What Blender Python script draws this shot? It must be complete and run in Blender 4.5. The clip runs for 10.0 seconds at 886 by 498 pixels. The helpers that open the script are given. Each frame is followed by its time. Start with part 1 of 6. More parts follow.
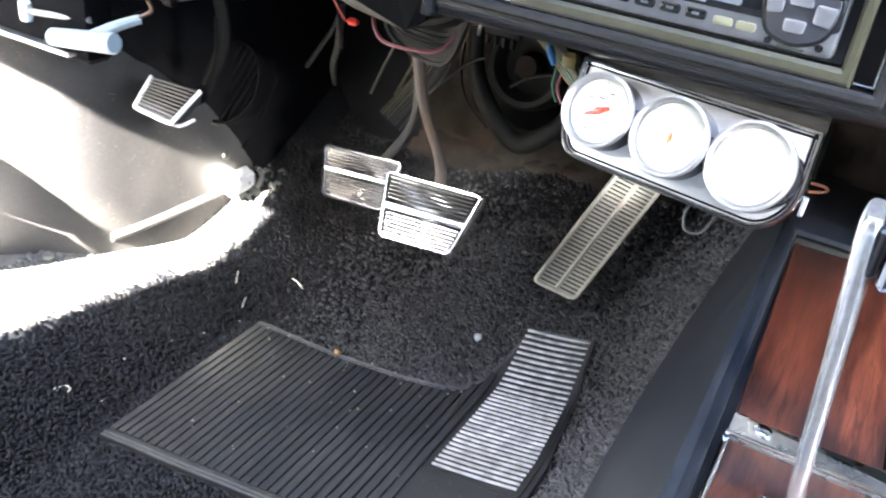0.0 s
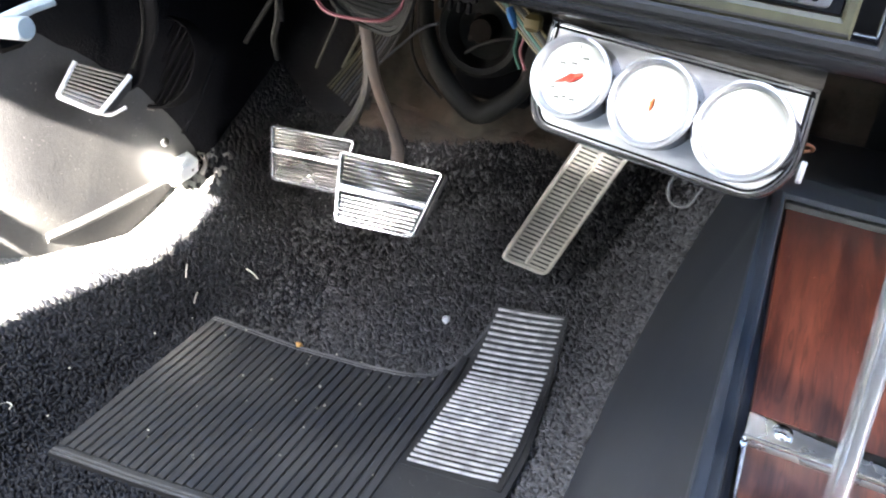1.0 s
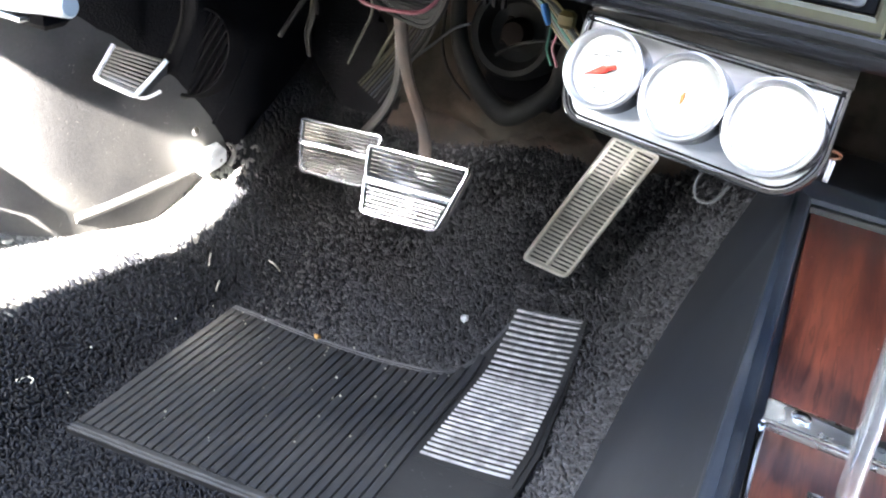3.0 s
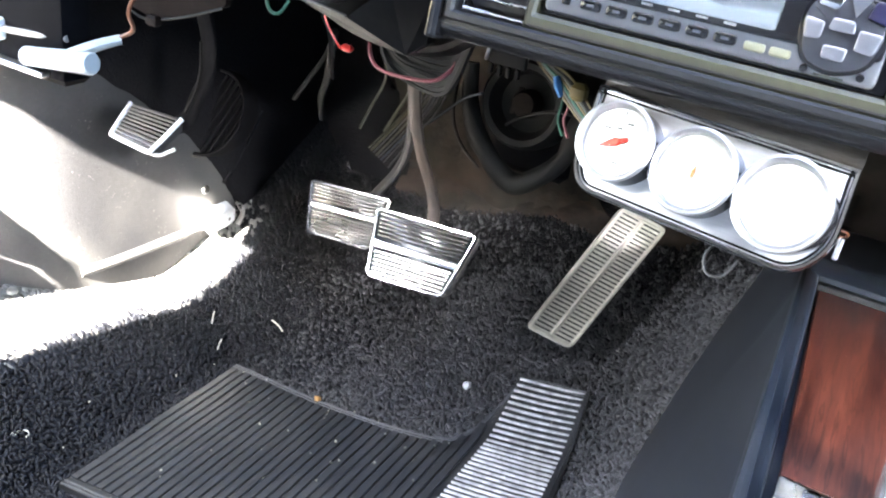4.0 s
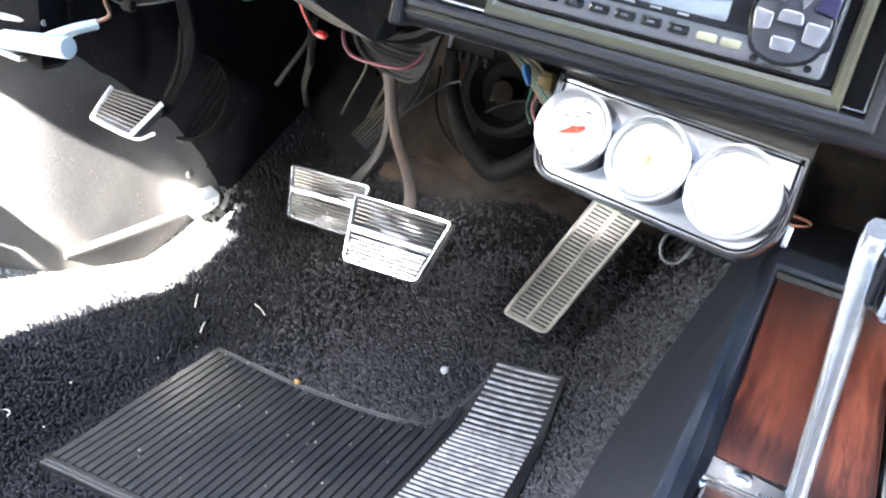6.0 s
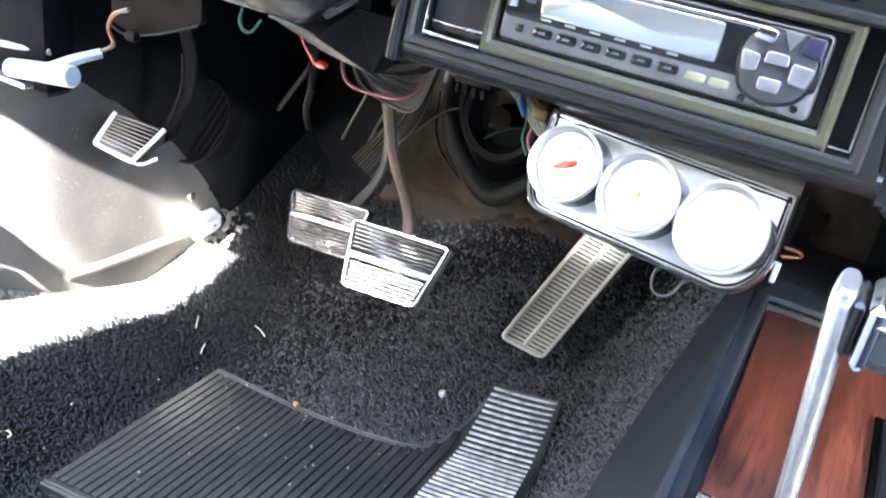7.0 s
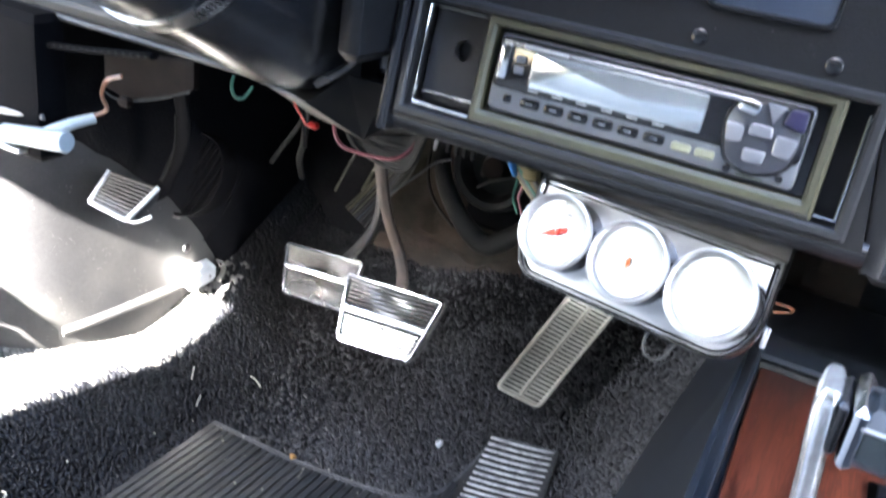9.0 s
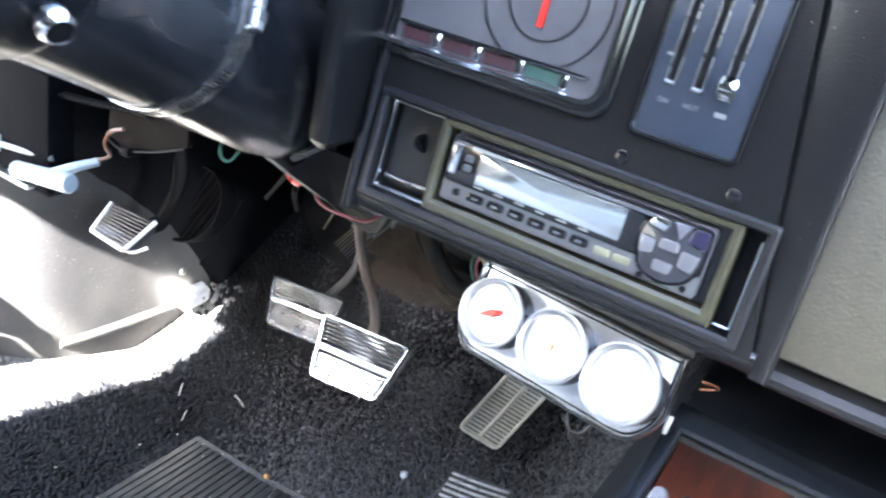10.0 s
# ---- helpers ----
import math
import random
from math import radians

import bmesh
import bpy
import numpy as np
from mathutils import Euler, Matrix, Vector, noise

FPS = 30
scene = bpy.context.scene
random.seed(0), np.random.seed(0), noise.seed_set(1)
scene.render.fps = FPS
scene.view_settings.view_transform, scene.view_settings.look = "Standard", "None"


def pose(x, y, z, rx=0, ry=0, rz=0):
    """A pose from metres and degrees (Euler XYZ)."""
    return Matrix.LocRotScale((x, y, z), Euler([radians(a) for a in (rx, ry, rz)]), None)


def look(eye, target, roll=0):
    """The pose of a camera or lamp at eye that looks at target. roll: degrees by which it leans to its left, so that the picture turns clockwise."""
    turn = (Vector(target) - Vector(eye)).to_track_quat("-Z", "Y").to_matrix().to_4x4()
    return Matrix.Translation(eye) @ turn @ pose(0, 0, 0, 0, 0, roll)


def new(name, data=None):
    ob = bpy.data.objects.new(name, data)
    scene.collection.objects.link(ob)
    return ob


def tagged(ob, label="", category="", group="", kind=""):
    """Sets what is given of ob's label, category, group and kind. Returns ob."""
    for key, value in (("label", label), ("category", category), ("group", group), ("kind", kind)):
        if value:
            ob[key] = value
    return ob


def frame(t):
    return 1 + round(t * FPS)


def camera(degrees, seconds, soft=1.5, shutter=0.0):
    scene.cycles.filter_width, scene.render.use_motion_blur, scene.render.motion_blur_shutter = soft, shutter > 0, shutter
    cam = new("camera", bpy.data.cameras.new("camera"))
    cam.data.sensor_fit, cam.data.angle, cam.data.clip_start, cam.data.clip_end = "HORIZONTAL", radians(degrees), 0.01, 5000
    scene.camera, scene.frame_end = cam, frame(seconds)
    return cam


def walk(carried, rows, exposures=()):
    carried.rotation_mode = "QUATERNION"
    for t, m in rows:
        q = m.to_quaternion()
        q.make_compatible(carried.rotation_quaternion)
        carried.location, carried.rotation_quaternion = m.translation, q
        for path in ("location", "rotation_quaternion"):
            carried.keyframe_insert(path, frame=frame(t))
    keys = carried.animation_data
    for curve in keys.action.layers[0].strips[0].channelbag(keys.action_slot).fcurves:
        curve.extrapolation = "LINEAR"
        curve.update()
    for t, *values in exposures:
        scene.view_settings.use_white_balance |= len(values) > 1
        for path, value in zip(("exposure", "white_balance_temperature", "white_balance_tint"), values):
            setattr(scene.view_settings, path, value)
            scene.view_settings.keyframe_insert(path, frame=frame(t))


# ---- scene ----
cam = camera(53.0, 10.0, soft=2.1, shutter=0.4)
PATH = [
    (0, (0.164, 0.15, 0.637), (-0.588, 1.712, -0.359), 7.2),
    (0.5, (0.141, 0.179, 0.626), (-0.507, 1.78, -0.383), 7.4),
    (1, (0.136, 0.194, 0.622), (-0.507, 1.769, -0.43), 5.5),
    (1.5, (0.134, 0.188, 0.619), (-0.549, 1.752, -0.425), 5.2),
    (2, (0.137, 0.188, 0.62), (-0.55, 1.755, -0.415), 6.0),
    (2.5, (0.138, 0.179, 0.614), (-0.566, 1.741, -0.418), 7.0),
    (2.7, (0.14, 0.181, 0.612), (-0.557, 1.748, -0.416), 7.1),
    (3.8, (0.136, 0.171, 0.607), (-0.554, 1.774, -0.368), 8.8),
    (4, (0.136, 0.176, 0.609), (-0.603, 1.804, -0.288), 9.0),
    (4.5, (0.142, 0.172, 0.609), (-0.596, 1.777, -0.33), 8.7),
    (5, (0.146, 0.17, 0.612), (-0.6, 1.776, -0.318), 9.0),
    (5.5, (0.153, 0.175, 0.612), (-0.571, 1.797, -0.307), 9.8),
    (6.8, (0.166, 0.18, 0.625), (-0.585, 1.786, -0.3), 9.2),
    (7, (0.165, 0.178, 0.628), (-0.587, 1.803, -0.265), 9.7),
    (7.5, (0.162, 0.177, 0.637), (-0.614, 1.795, -0.245), 9.4),
    (8, (0.164, 0.177, 0.628), (-0.591, 1.79, -0.282), 10.1),
    (8.5, (0.164, 0.178, 0.631), (-0.592, 1.797, -0.269), 9.9),
    (9, (0.161, 0.184, 0.651), (-0.604, 1.832, -0.186), 8.7),
    (9.2, (0.169, 0.182, 0.669), (-0.648, 1.824, -0.129), 7.4),
    (9.5, (0.189, 0.178, 0.692), (-0.647, 1.805, -0.117), 8.6),
    (9.7, (0.211, 0.177, 0.706), (-0.659, 1.793, -0.089), 10.0),
    (9.9, (0.214, 0.181, 0.717), (-0.604, 1.812, -0.101), 11.7),
    (10, (0.205, 0.169, 0.723), (-0.594, 1.801, -0.111), 12.1),
]
walk(cam, [(t, look(eye, target, roll)) for t, eye, target, roll in PATH], exposures=[(0.0, 6.23, 7150, 12), (1.5, 6.26, 7150, 12), (2.5, 6.24, 7050, 12), (4.0, 6.50, 6950, 12), (5.6, 6.51, 6900, 12), (7.0, 6.55, 6870, 12), (7.5, 6.36, 6850, 12), (8.6, 6.25, 6800, 12), (9.4, 6.15, 6600, 12), (10.0, 6.30, 6600, 12)])


# ---- world, sun, exposure ----
SUN_DIR = Vector((0.15, 1.0, -0.63)).normalized()
world = bpy.data.worlds.new("sky")
scene.world = world
world.use_nodes = True
wn = world.node_tree.nodes
sky = wn.new("ShaderNodeTexSky")
sky.sky_type = "NISHITA"
sky.sun_disc = False
sky.sun_elevation = math.asin(-SUN_DIR.z)
sky.sun_rotation = math.atan2(-SUN_DIR.x, -SUN_DIR.y)
world.node_tree.links.new(sky.outputs[0], wn["Background"].inputs[0])
wn["Background"].inputs[1].default_value = 0.05
sun_data = bpy.data.lights.new("sun", "SUN")
sun_data.energy = 5.0
sun_data.angle = radians(0.6)
sun_data.color = (1.0, 0.975, 0.93)
sun = new("sun", sun_data)
sun.rotation_mode = "QUATERNION"
sun.rotation_quaternion = SUN_DIR.to_track_quat("-Z", "Y")

# added lamp for the passenger window's sky, beam narrowed onto gauges and pedals
pane = bpy.data.lights.new("passenger_window_sky", "AREA")
pane.shape, pane.size, pane.size_y = "RECTANGLE", 0.16, 0.12
pane.energy = 0.033
pane.spread = radians(24)
pane.color = (0.92, 0.96, 1.0)
pane_ob = new("passenger_window_sky", pane)
pane_ob.matrix_world = Matrix.Translation((1.17, -0.15, 1.0)) @ Vector((-1.07, 0.85, -0.68)).to_track_quat("-Z", "Z").to_matrix().to_4x4()

# the sky seen through the driver's open door
door_sky = bpy.data.lights.new("driver_door_sky", "AREA")
door_sky.shape, door_sky.size, door_sky.size_y = "RECTANGLE", 0.15, 0.14
door_sky.energy = 0.44
door_sky.color = (0.85, 0.93, 1.0)
door_sky_ob = new("driver_door_sky", door_sky)
door_sky_ob.matrix_world = Matrix.Translation((-0.645, -0.11, 0.86)) @ Vector((1, 0.9, -0.65)).to_track_quat("-Z", "Y").to_matrix().to_4x4()


# ---- materials ----
def mat(name, base, rough=0.5, metal=0.0, alt=None, scale=40.0, bump=0.0, bscale=None, rvar=0.1, stretch=None,
        coat=0.0, dirt=None, dscale=6.0, ior=1.5):
    m = bpy.data.materials.new(name)
    m.use_nodes = True
    nt = m.node_tree
    bs = nt.nodes["Principled BSDF"]
    lk = nt.links.new
    tc = nt.nodes.new("ShaderNodeTexCoord")
    mp = nt.nodes.new("ShaderNodeMapping")
    lk(tc.outputs["Object"], mp.inputs[0])
    if stretch:
        mp.inputs["Scale"].default_value = stretch
    n1 = nt.nodes.new("ShaderNodeTexNoise")
    n1.inputs["Scale"].default_value = scale
    n1.inputs["Detail"].default_value = 6
    lk(mp.outputs[0], n1.inputs["Vector"])
    n2 = nt.nodes.new("ShaderNodeTexNoise")
    n2.inputs["Scale"].default_value = dscale
    n2.inputs["Detail"].default_value = 4
    lk(tc.outputs["Object"], n2.inputs["Vector"])
    alt = alt or tuple(c * 0.7 for c in base)
    ramp = nt.nodes.new("ShaderNodeValToRGB")
    ramp.color_ramp.elements[0].position, ramp.color_ramp.elements[1].position = 0.32, 0.68
    ramp.color_ramp.elements[0].color = (*alt, 1)
    ramp.color_ramp.elements[1].color = (*base, 1)
    lk(n1.outputs["Fac"], ramp.inputs[0])
    mix = nt.nodes.new("ShaderNodeMix")
    mix.data_type = "RGBA"
    r2 = nt.nodes.new("ShaderNodeValToRGB")
    r2.color_ramp.elements[0].position, r2.color_ramp.elements[1].position = 0.45, 0.75
    r2.color_ramp.elements[1].color = (0.6, 0.6, 0.6, 1)
    lk(n2.outputs["Fac"], r2.inputs[0])
    lk(r2.outputs[0], mix.inputs["Factor"])
    lk(ramp.outputs[0], mix.inputs["A"])
    mix.inputs["B"].default_value = (*(dirt or tuple(c * 0.85 for c in base)), 1)
    lk(mix.outputs["Result"], bs.inputs["Base Color"])
    mr = nt.nodes.new("ShaderNodeMapRange")
    mr.inputs["To Min"].default_value = max(0.02, rough - rvar)
    mr.inputs["To Max"].default_value = min(1, rough + rvar)
    lk(n2.outputs["Fac"], mr.inputs["Value"])
    lk(mr.outputs[0], bs.inputs["Roughness"])
    bs.inputs["Metallic"].default_value = metal
    bs.inputs["IOR"].default_value = ior
    bs.inputs["Coat Weight"].default_value = coat
    bs.inputs["Coat Roughness"].default_value = 0.2
    if bump:
        n3 = nt.nodes.new("ShaderNodeTexNoise")
        n3.inputs["Scale"].default_value = bscale or scale
        n3.inputs["Detail"].default_value = 5
        lk(mp.outputs[0], n3.inputs["Vector"])
        bp = nt.nodes.new("ShaderNodeBump")
        bp.inputs["Strength"].default_value = bump
        bp.inputs["Distance"].default_value = 0.001
        lk(n3.outputs["Fac"], bp.inputs["Height"])
        lk(bp.outputs[0], bs.inputs["Normal"])
    return m


def wood_mat(name, dark, mid, light):
    m = mat(name, mid, 0.32, alt=dark, scale=9, stretch=(9, 1.1, 9), bump=0.05, bscale=300)
    nt = m.node_tree
    bs = nt.nodes["Principled BSDF"]
    tc = nt.nodes.new("ShaderNodeTexCoord")
    mp = nt.nodes.new("ShaderNodeMapping")
    mp.inputs["Scale"].default_value = (1.0, 0.035, 1.0)
    nt.links.new(tc.outputs["Object"], mp.inputs[0])
    big = nt.nodes.new("ShaderNodeTexNoise")
    big.inputs["Scale"].default_value = 60
    big.inputs["Detail"].default_value = 5
    big.inputs["Distortion"].default_value = 0.5
    nt.links.new(mp.outputs[0], big.inputs["Vector"])
    fine = nt.nodes.new("ShaderNodeTexNoise")
    fine.inputs["Scale"].default_value = 420
    fine.inputs["Detail"].default_value = 3
    nt.links.new(mp.outputs[0], fine.inputs["Vector"])
    cr = nt.nodes.new("ShaderNodeValToRGB")
    cr.color_ramp.elements[0].position, cr.color_ramp.elements[1].position = 0.33, 0.7
    cr.color_ramp.elements[0].color = (*dark, 1)
    cr.color_ramp.elements[1].color = (*light, 1)
    e = cr.color_ramp.elements.new(0.5)
    e.color = (*mid, 1)
    nt.links.new(big.outputs["Fac"], cr.inputs[0])
    mul = nt.nodes.new("ShaderNodeMix")
    mul.data_type = "RGBA"
    mul.blend_type = "MULTIPLY"
    mul.inputs["Factor"].default_value = 0.75
    g = nt.nodes.new("ShaderNodeValToRGB")
    g.color_ramp.elements[0].position, g.color_ramp.elements[1].position = 0.35, 0.6
    g.color_ramp.elements[0].color = (0.45, 0.4, 0.4, 1)
    nt.links.new(fine.outputs["Fac"], g.inputs[0])
    nt.links.new(cr.outputs[0], mul.inputs["A"])
    nt.links.new(g.outputs[0], mul.inputs["B"])
    # growth rings cut at a slant: narrow dark contour veins
    mv = nt.nodes.new("ShaderNodeMapping")
    mv.inputs["Scale"].default_value = (1.0, 0.022, 1.0)
    nt.links.new(tc.outputs["Object"], mv.inputs[0])
    ring = nt.nodes.new("ShaderNodeTexNoise")
    ring.inputs["Scale"].default_value = 85
    ring.inputs["Detail"].default_value = 4.0
    ring.inputs["Roughness"].default_value = 0.6
    nt.links.new(mv.outputs[0], ring.inputs["Vector"])
    times = nt.nodes.new("ShaderNodeMath")
    times.operation = "MULTIPLY"
    times.inputs[1].default_value = 44.0
    nt.links.new(ring.outputs["Fac"], times.inputs[0])
    sine = nt.nodes.new("ShaderNodeMath")
    sine.operation = "SINE"
    nt.links.new(times.outputs[0], sine.inputs[0])
    vr = nt.nodes.new("ShaderNodeValToRGB")
    vr.color_ramp.elements[0].position, vr.color_ramp.elements[1].position = 0.45, 1.0
    vr.color_ramp.elements[0].color = (1, 1, 1, 1)
    vr.color_ramp.elements[1].color = (0.2, 0.15, 0.16, 1)
    nt.links.new(sine.outputs[0], vr.inputs[0])
    veins = nt.nodes.new("ShaderNodeMix")
    veins.data_type = "RGBA"
    veins.blend_type = "MULTIPLY"
    veins.inputs["Factor"].default_value = 0.7
    nt.links.new(mul.outputs["Result"], veins.inputs["A"])
    nt.links.new(vr.outputs[0], veins.inputs["B"])
    nt.links.new(veins.outputs["Result"], bs.inputs["Base Color"])
    return m


def carpet_mat(name, base):
    m = mat(name, base, 0.5, scale=900, bump=0.4, bscale=1800, dirt=tuple(0.8 * c for c in base), dscale=5, ior=1.3)
    nt = m.node_tree
    bs = nt.nodes["Principled BSDF"]
    old = bs.inputs["Base Color"].links[0].from_socket
    geo = nt.nodes.new("ShaderNodeNewGeometry")
    cr = nt.nodes.new("ShaderNodeValToRGB")
    cr.color_ramp.elements[0].color = (0.55, 0.55, 0.57, 1)
    cr.color_ramp.elements[1].color = (1.45, 1.44, 1.42, 1)
    nt.links.new(geo.outputs["Random Per Island"], cr.inputs[0])
    mul = nt.nodes.new("ShaderNodeMix")
    mul.data_type, mul.blend_type = "RGBA", "MULTIPLY"
    mul.inputs["Factor"].default_value = 1.0
    nt.links.new(old, mul.inputs["A"])
    nt.links.new(cr.outputs[0], mul.inputs["B"])
    nt.links.new(mul.outputs["Result"], bs.inputs["Base Color"])
    return m


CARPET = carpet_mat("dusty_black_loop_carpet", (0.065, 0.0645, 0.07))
# darker copies of the pile colour, painted in where shade falls
CARPET_SHADE = carpet_mat("black_loop_carpet", (0.0135, 0.0148, 0.0195))
CARPET_DEEP_SHADE = carpet_mat("deep_shade_loop_carpet", (0.009, 0.009, 0.011))
# paler copy of the pile, painted along the sunlit strip
CARPET_SUNLIT = carpet_mat("sunlit_pale_loop_carpet", (0.18, 0.177, 0.168))
CARPET_BACK = mat("carpet_backing", (0.016, 0.016, 0.018), 0.95, scale=500, bump=0.8, bscale=900, dirt=(0.012, 0.012, 0.012), ior=1.2)
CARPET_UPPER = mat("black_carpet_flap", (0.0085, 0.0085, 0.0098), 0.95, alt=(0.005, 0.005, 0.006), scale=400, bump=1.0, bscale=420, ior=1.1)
CARPET_WORN = mat("dusty_black_carpet", (0.07, 0.068, 0.066), 0.95, alt=(0.03, 0.03, 0.03), scale=500, bump=0.9, bscale=900, dirt=(0.1, 0.095, 0.085), dscale=7)
RUBBER = mat("black_rubber", (0.018, 0.019, 0.021), 0.5, alt=(0.013, 0.0135, 0.015), scale=60, bump=0.2, bscale=500, dirt=(0.034, 0.033, 0.032), dscale=9)
RIB = mat("dusty_rubber_rib", (0.029, 0.031, 0.035), 0.42, alt=(0.022, 0.023, 0.026), scale=90, bump=0.2, bscale=500, dirt=(0.055, 0.054, 0.053), dscale=11)
LIP = mat("scuffed_rubber_edge", (0.085, 0.088, 0.095), 0.4, alt=(0.05, 0.052, 0.056), scale=120, dirt=(0.06, 0.06, 0.06), dscale=25)
RUBBER_WORN = mat("worn_grey_rubber", (0.58, 0.58, 0.59), 0.38, alt=(0.2, 0.2, 0.21), scale=90, bump=0.1, dirt=(0.24, 0.23, 0.22), dscale=12)
PLASTIC = mat("black_plastic", (0.011, 0.0115, 0.014), 0.42, alt=(0.008, 0.008, 0.009), scale=80, bump=0.12, bscale=900, dirt=(0.02, 0.02, 0.021), ior=1.35)
SKIRT = mat("satin_black_console_plastic", (0.0085, 0.0105, 0.015), 0.33, alt=(0.007, 0.0085, 0.0125), scale=60, rvar=0.03, dirt=(0.016, 0.017, 0.02), dscale=9, ior=1.42)
RIM = mat("satin_blue_black_rim", (0.008, 0.011, 0.0165), 0.34, alt=(0.006, 0.0085, 0.013), scale=60, rvar=0.04, dirt=(0.014, 0.017, 0.023), dscale=14, ior=1.5)
GLOSS = mat("gloss_black_plastic", (0.007, 0.0072, 0.009), 0.16, alt=(0.006, 0.006, 0.007), bump=0.03, bscale=300, dirt=(0.013, 0.013, 0.013))
# pale dirt blotches stand in for soft haze highlights on the tube
COLUMN = mat("hazed_gloss_black_column", (0.011, 0.0115, 0.014), 0.22, alt=(0.008, 0.0083, 0.01), scale=25, rvar=0.12, bump=0.12, bscale=9, dirt=(0.045, 0.047, 0.053), dscale=13)
BRACKET = mat("dull_brown_bracket", (0.1, 0.092, 0.085), 0.45, 0.7, alt=(0.06, 0.052, 0.047), scale=60, stretch=(2, 30, 30), bump=0.2, dirt=(0.07, 0.055, 0.045), dscale=18)
BEZEL = mat("satin_gauge_bezel", (0.5, 0.505, 0.52), 0.36, 0.9, scale=40)
VINYL = mat("grained_black_vinyl", (0.006, 0.0062, 0.0076), 0.36, alt=(0.005, 0.005, 0.0056), scale=300, bump=0.25, bscale=700, dirt=(0.01, 0.0098, 0.0096), dscale=4, ior=1.33)
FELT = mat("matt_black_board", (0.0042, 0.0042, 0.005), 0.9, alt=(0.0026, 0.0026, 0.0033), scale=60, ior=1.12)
OLIVE = mat("olive_brown_vinyl", (0.055, 0.051, 0.038), 0.5, alt=(0.042, 0.039, 0.029), scale=160, bump=0.6, bscale=420, dirt=(0.046, 0.042, 0.032))
OLIVE_FRAME = mat("olive_painted_metal", (0.036, 0.035, 0.02), 0.4, alt=(0.023, 0.022, 0.013), scale=120, bump=0.1, dirt=(0.042, 0.04, 0.025))
CHROME = mat("chrome", (0.82, 0.83, 0.85), 0.12, 1.0, alt=(0.7, 0.71, 0.73), scale=30, bump=0.03, bscale=200, rvar=0.06, dirt=(0.6, 0.58, 0.55), dscale=30)
WORN_CHROME = mat("pitted_chrome", (0.7, 0.7, 0.7), 0.28, 1.0, alt=(0.45, 0.44, 0.42), scale=120, bump=0.15, bscale=400, dirt=(0.4, 0.37, 0.33), dscale=40)
ALU = mat("brushed_aluminium", (0.62, 0.62, 0.63), 0.34, 1.0, alt=(0.5, 0.5, 0.51), scale=40, stretch=(2, 60, 60), bump=0.08, bscale=60, dirt=(0.55, 0.55, 0.55))
PEDAL_ALU = mat("tarnished_pedal_aluminium", (0.68, 0.64, 0.555), 0.34, 0.15, alt=(0.54, 0.505, 0.43), scale=80, bump=0.1, dirt=(0.4, 0.36, 0.3), dscale=14)
PAD_METAL = mat("pedal_pad_metal", (0.5, 0.49, 0.47), 0.26, 1.0, alt=(0.4, 0.39, 0.37), scale=50, stretch=(3, 40, 40), dirt=(0.4, 0.38, 0.35), dscale=20)
ARM_TAN = mat("primed_steel_arm", (0.085, 0.062, 0.05), 0.55, alt=(0.055, 0.044, 0.039), scale=50, bump=0.2, dirt=(0.15, 0.085, 0.055), dscale=12)
ARM_GREY = mat("grey_steel_arm", (0.2, 0.2, 0.2), 0.5, alt=(0.13, 0.13, 0.13), scale=50, bump=0.15, dirt=(0.25, 0.22, 0.2))
ARM_DULL = mat("dull_grey_steel_arm", (0.06, 0.056, 0.054), 0.5, alt=(0.042, 0.04, 0.038), scale=50, bump=0.15, dirt=(0.1, 0.085, 0.075))
WHITE = mat("white_plastic", (0.78, 0.8, 0.82), 0.35, alt=(0.7, 0.72, 0.74), scale=50, dirt=(0.66, 0.66, 0.64))
BRIGHT_TRIM = mat("bright_pedal_trim", (0.8, 0.8, 0.82), 0.3, 0.3, alt=(0.7, 0.7, 0.72), scale=50, dirt=(0.6, 0.6, 0.6), dscale=30)
HANDLE = mat("pale_blue_plastic", (0.36, 0.41, 0.44), 0.3, alt=(0.32, 0.37, 0.4), scale=60, dirt=(0.2, 0.24, 0.26))
LEVER = mat("scratched_chrome", (0.85, 0.87, 0.9), 0.24, 0.93, alt=(0.75, 0.77, 0.8), scale=90, bump=0.1, bscale=300, dirt=(0.65, 0.66, 0.68), dscale=30)
DIAL = mat("white_dial", (0.27, 0.27, 0.265), 0.6, alt=(0.245, 0.245, 0.24), scale=30, dirt=(0.285, 0.28, 0.27), ior=1.2)
RED = mat("red_plastic", (0.6, 0.03, 0.02), 0.3, alt=(0.6, 0.02, 0.02))
PINK = mat("pink_wire_jacket", (0.15, 0.03, 0.04), 0.45, alt=(0.13, 0.03, 0.038))
BLUE = mat("blue_tape", (0.03, 0.17, 0.45), 0.5)
YELLOW = mat("yellow_wire_jacket", (0.11, 0.08, 0.02), 0.5)
STRAW = mat("dull_straw_wire_jacket", (0.06, 0.055, 0.025), 0.5)
GREEN = mat("green_wire_jacket", (0.01, 0.08, 0.05), 0.5)
PALE = mat("pale_wire_jacket", (0.055, 0.055, 0.037), 0.5)
ROD = mat("dusty_dark_steel", (0.008, 0.0079, 0.0076), 0.6, ior=1.2)
WIRE_GREY = mat("dull_grey_wire", (0.036, 0.036, 0.038), 0.5)
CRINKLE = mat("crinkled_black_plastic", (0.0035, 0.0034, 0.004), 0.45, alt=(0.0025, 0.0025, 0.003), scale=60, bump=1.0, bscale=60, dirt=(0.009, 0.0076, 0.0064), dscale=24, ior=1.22)
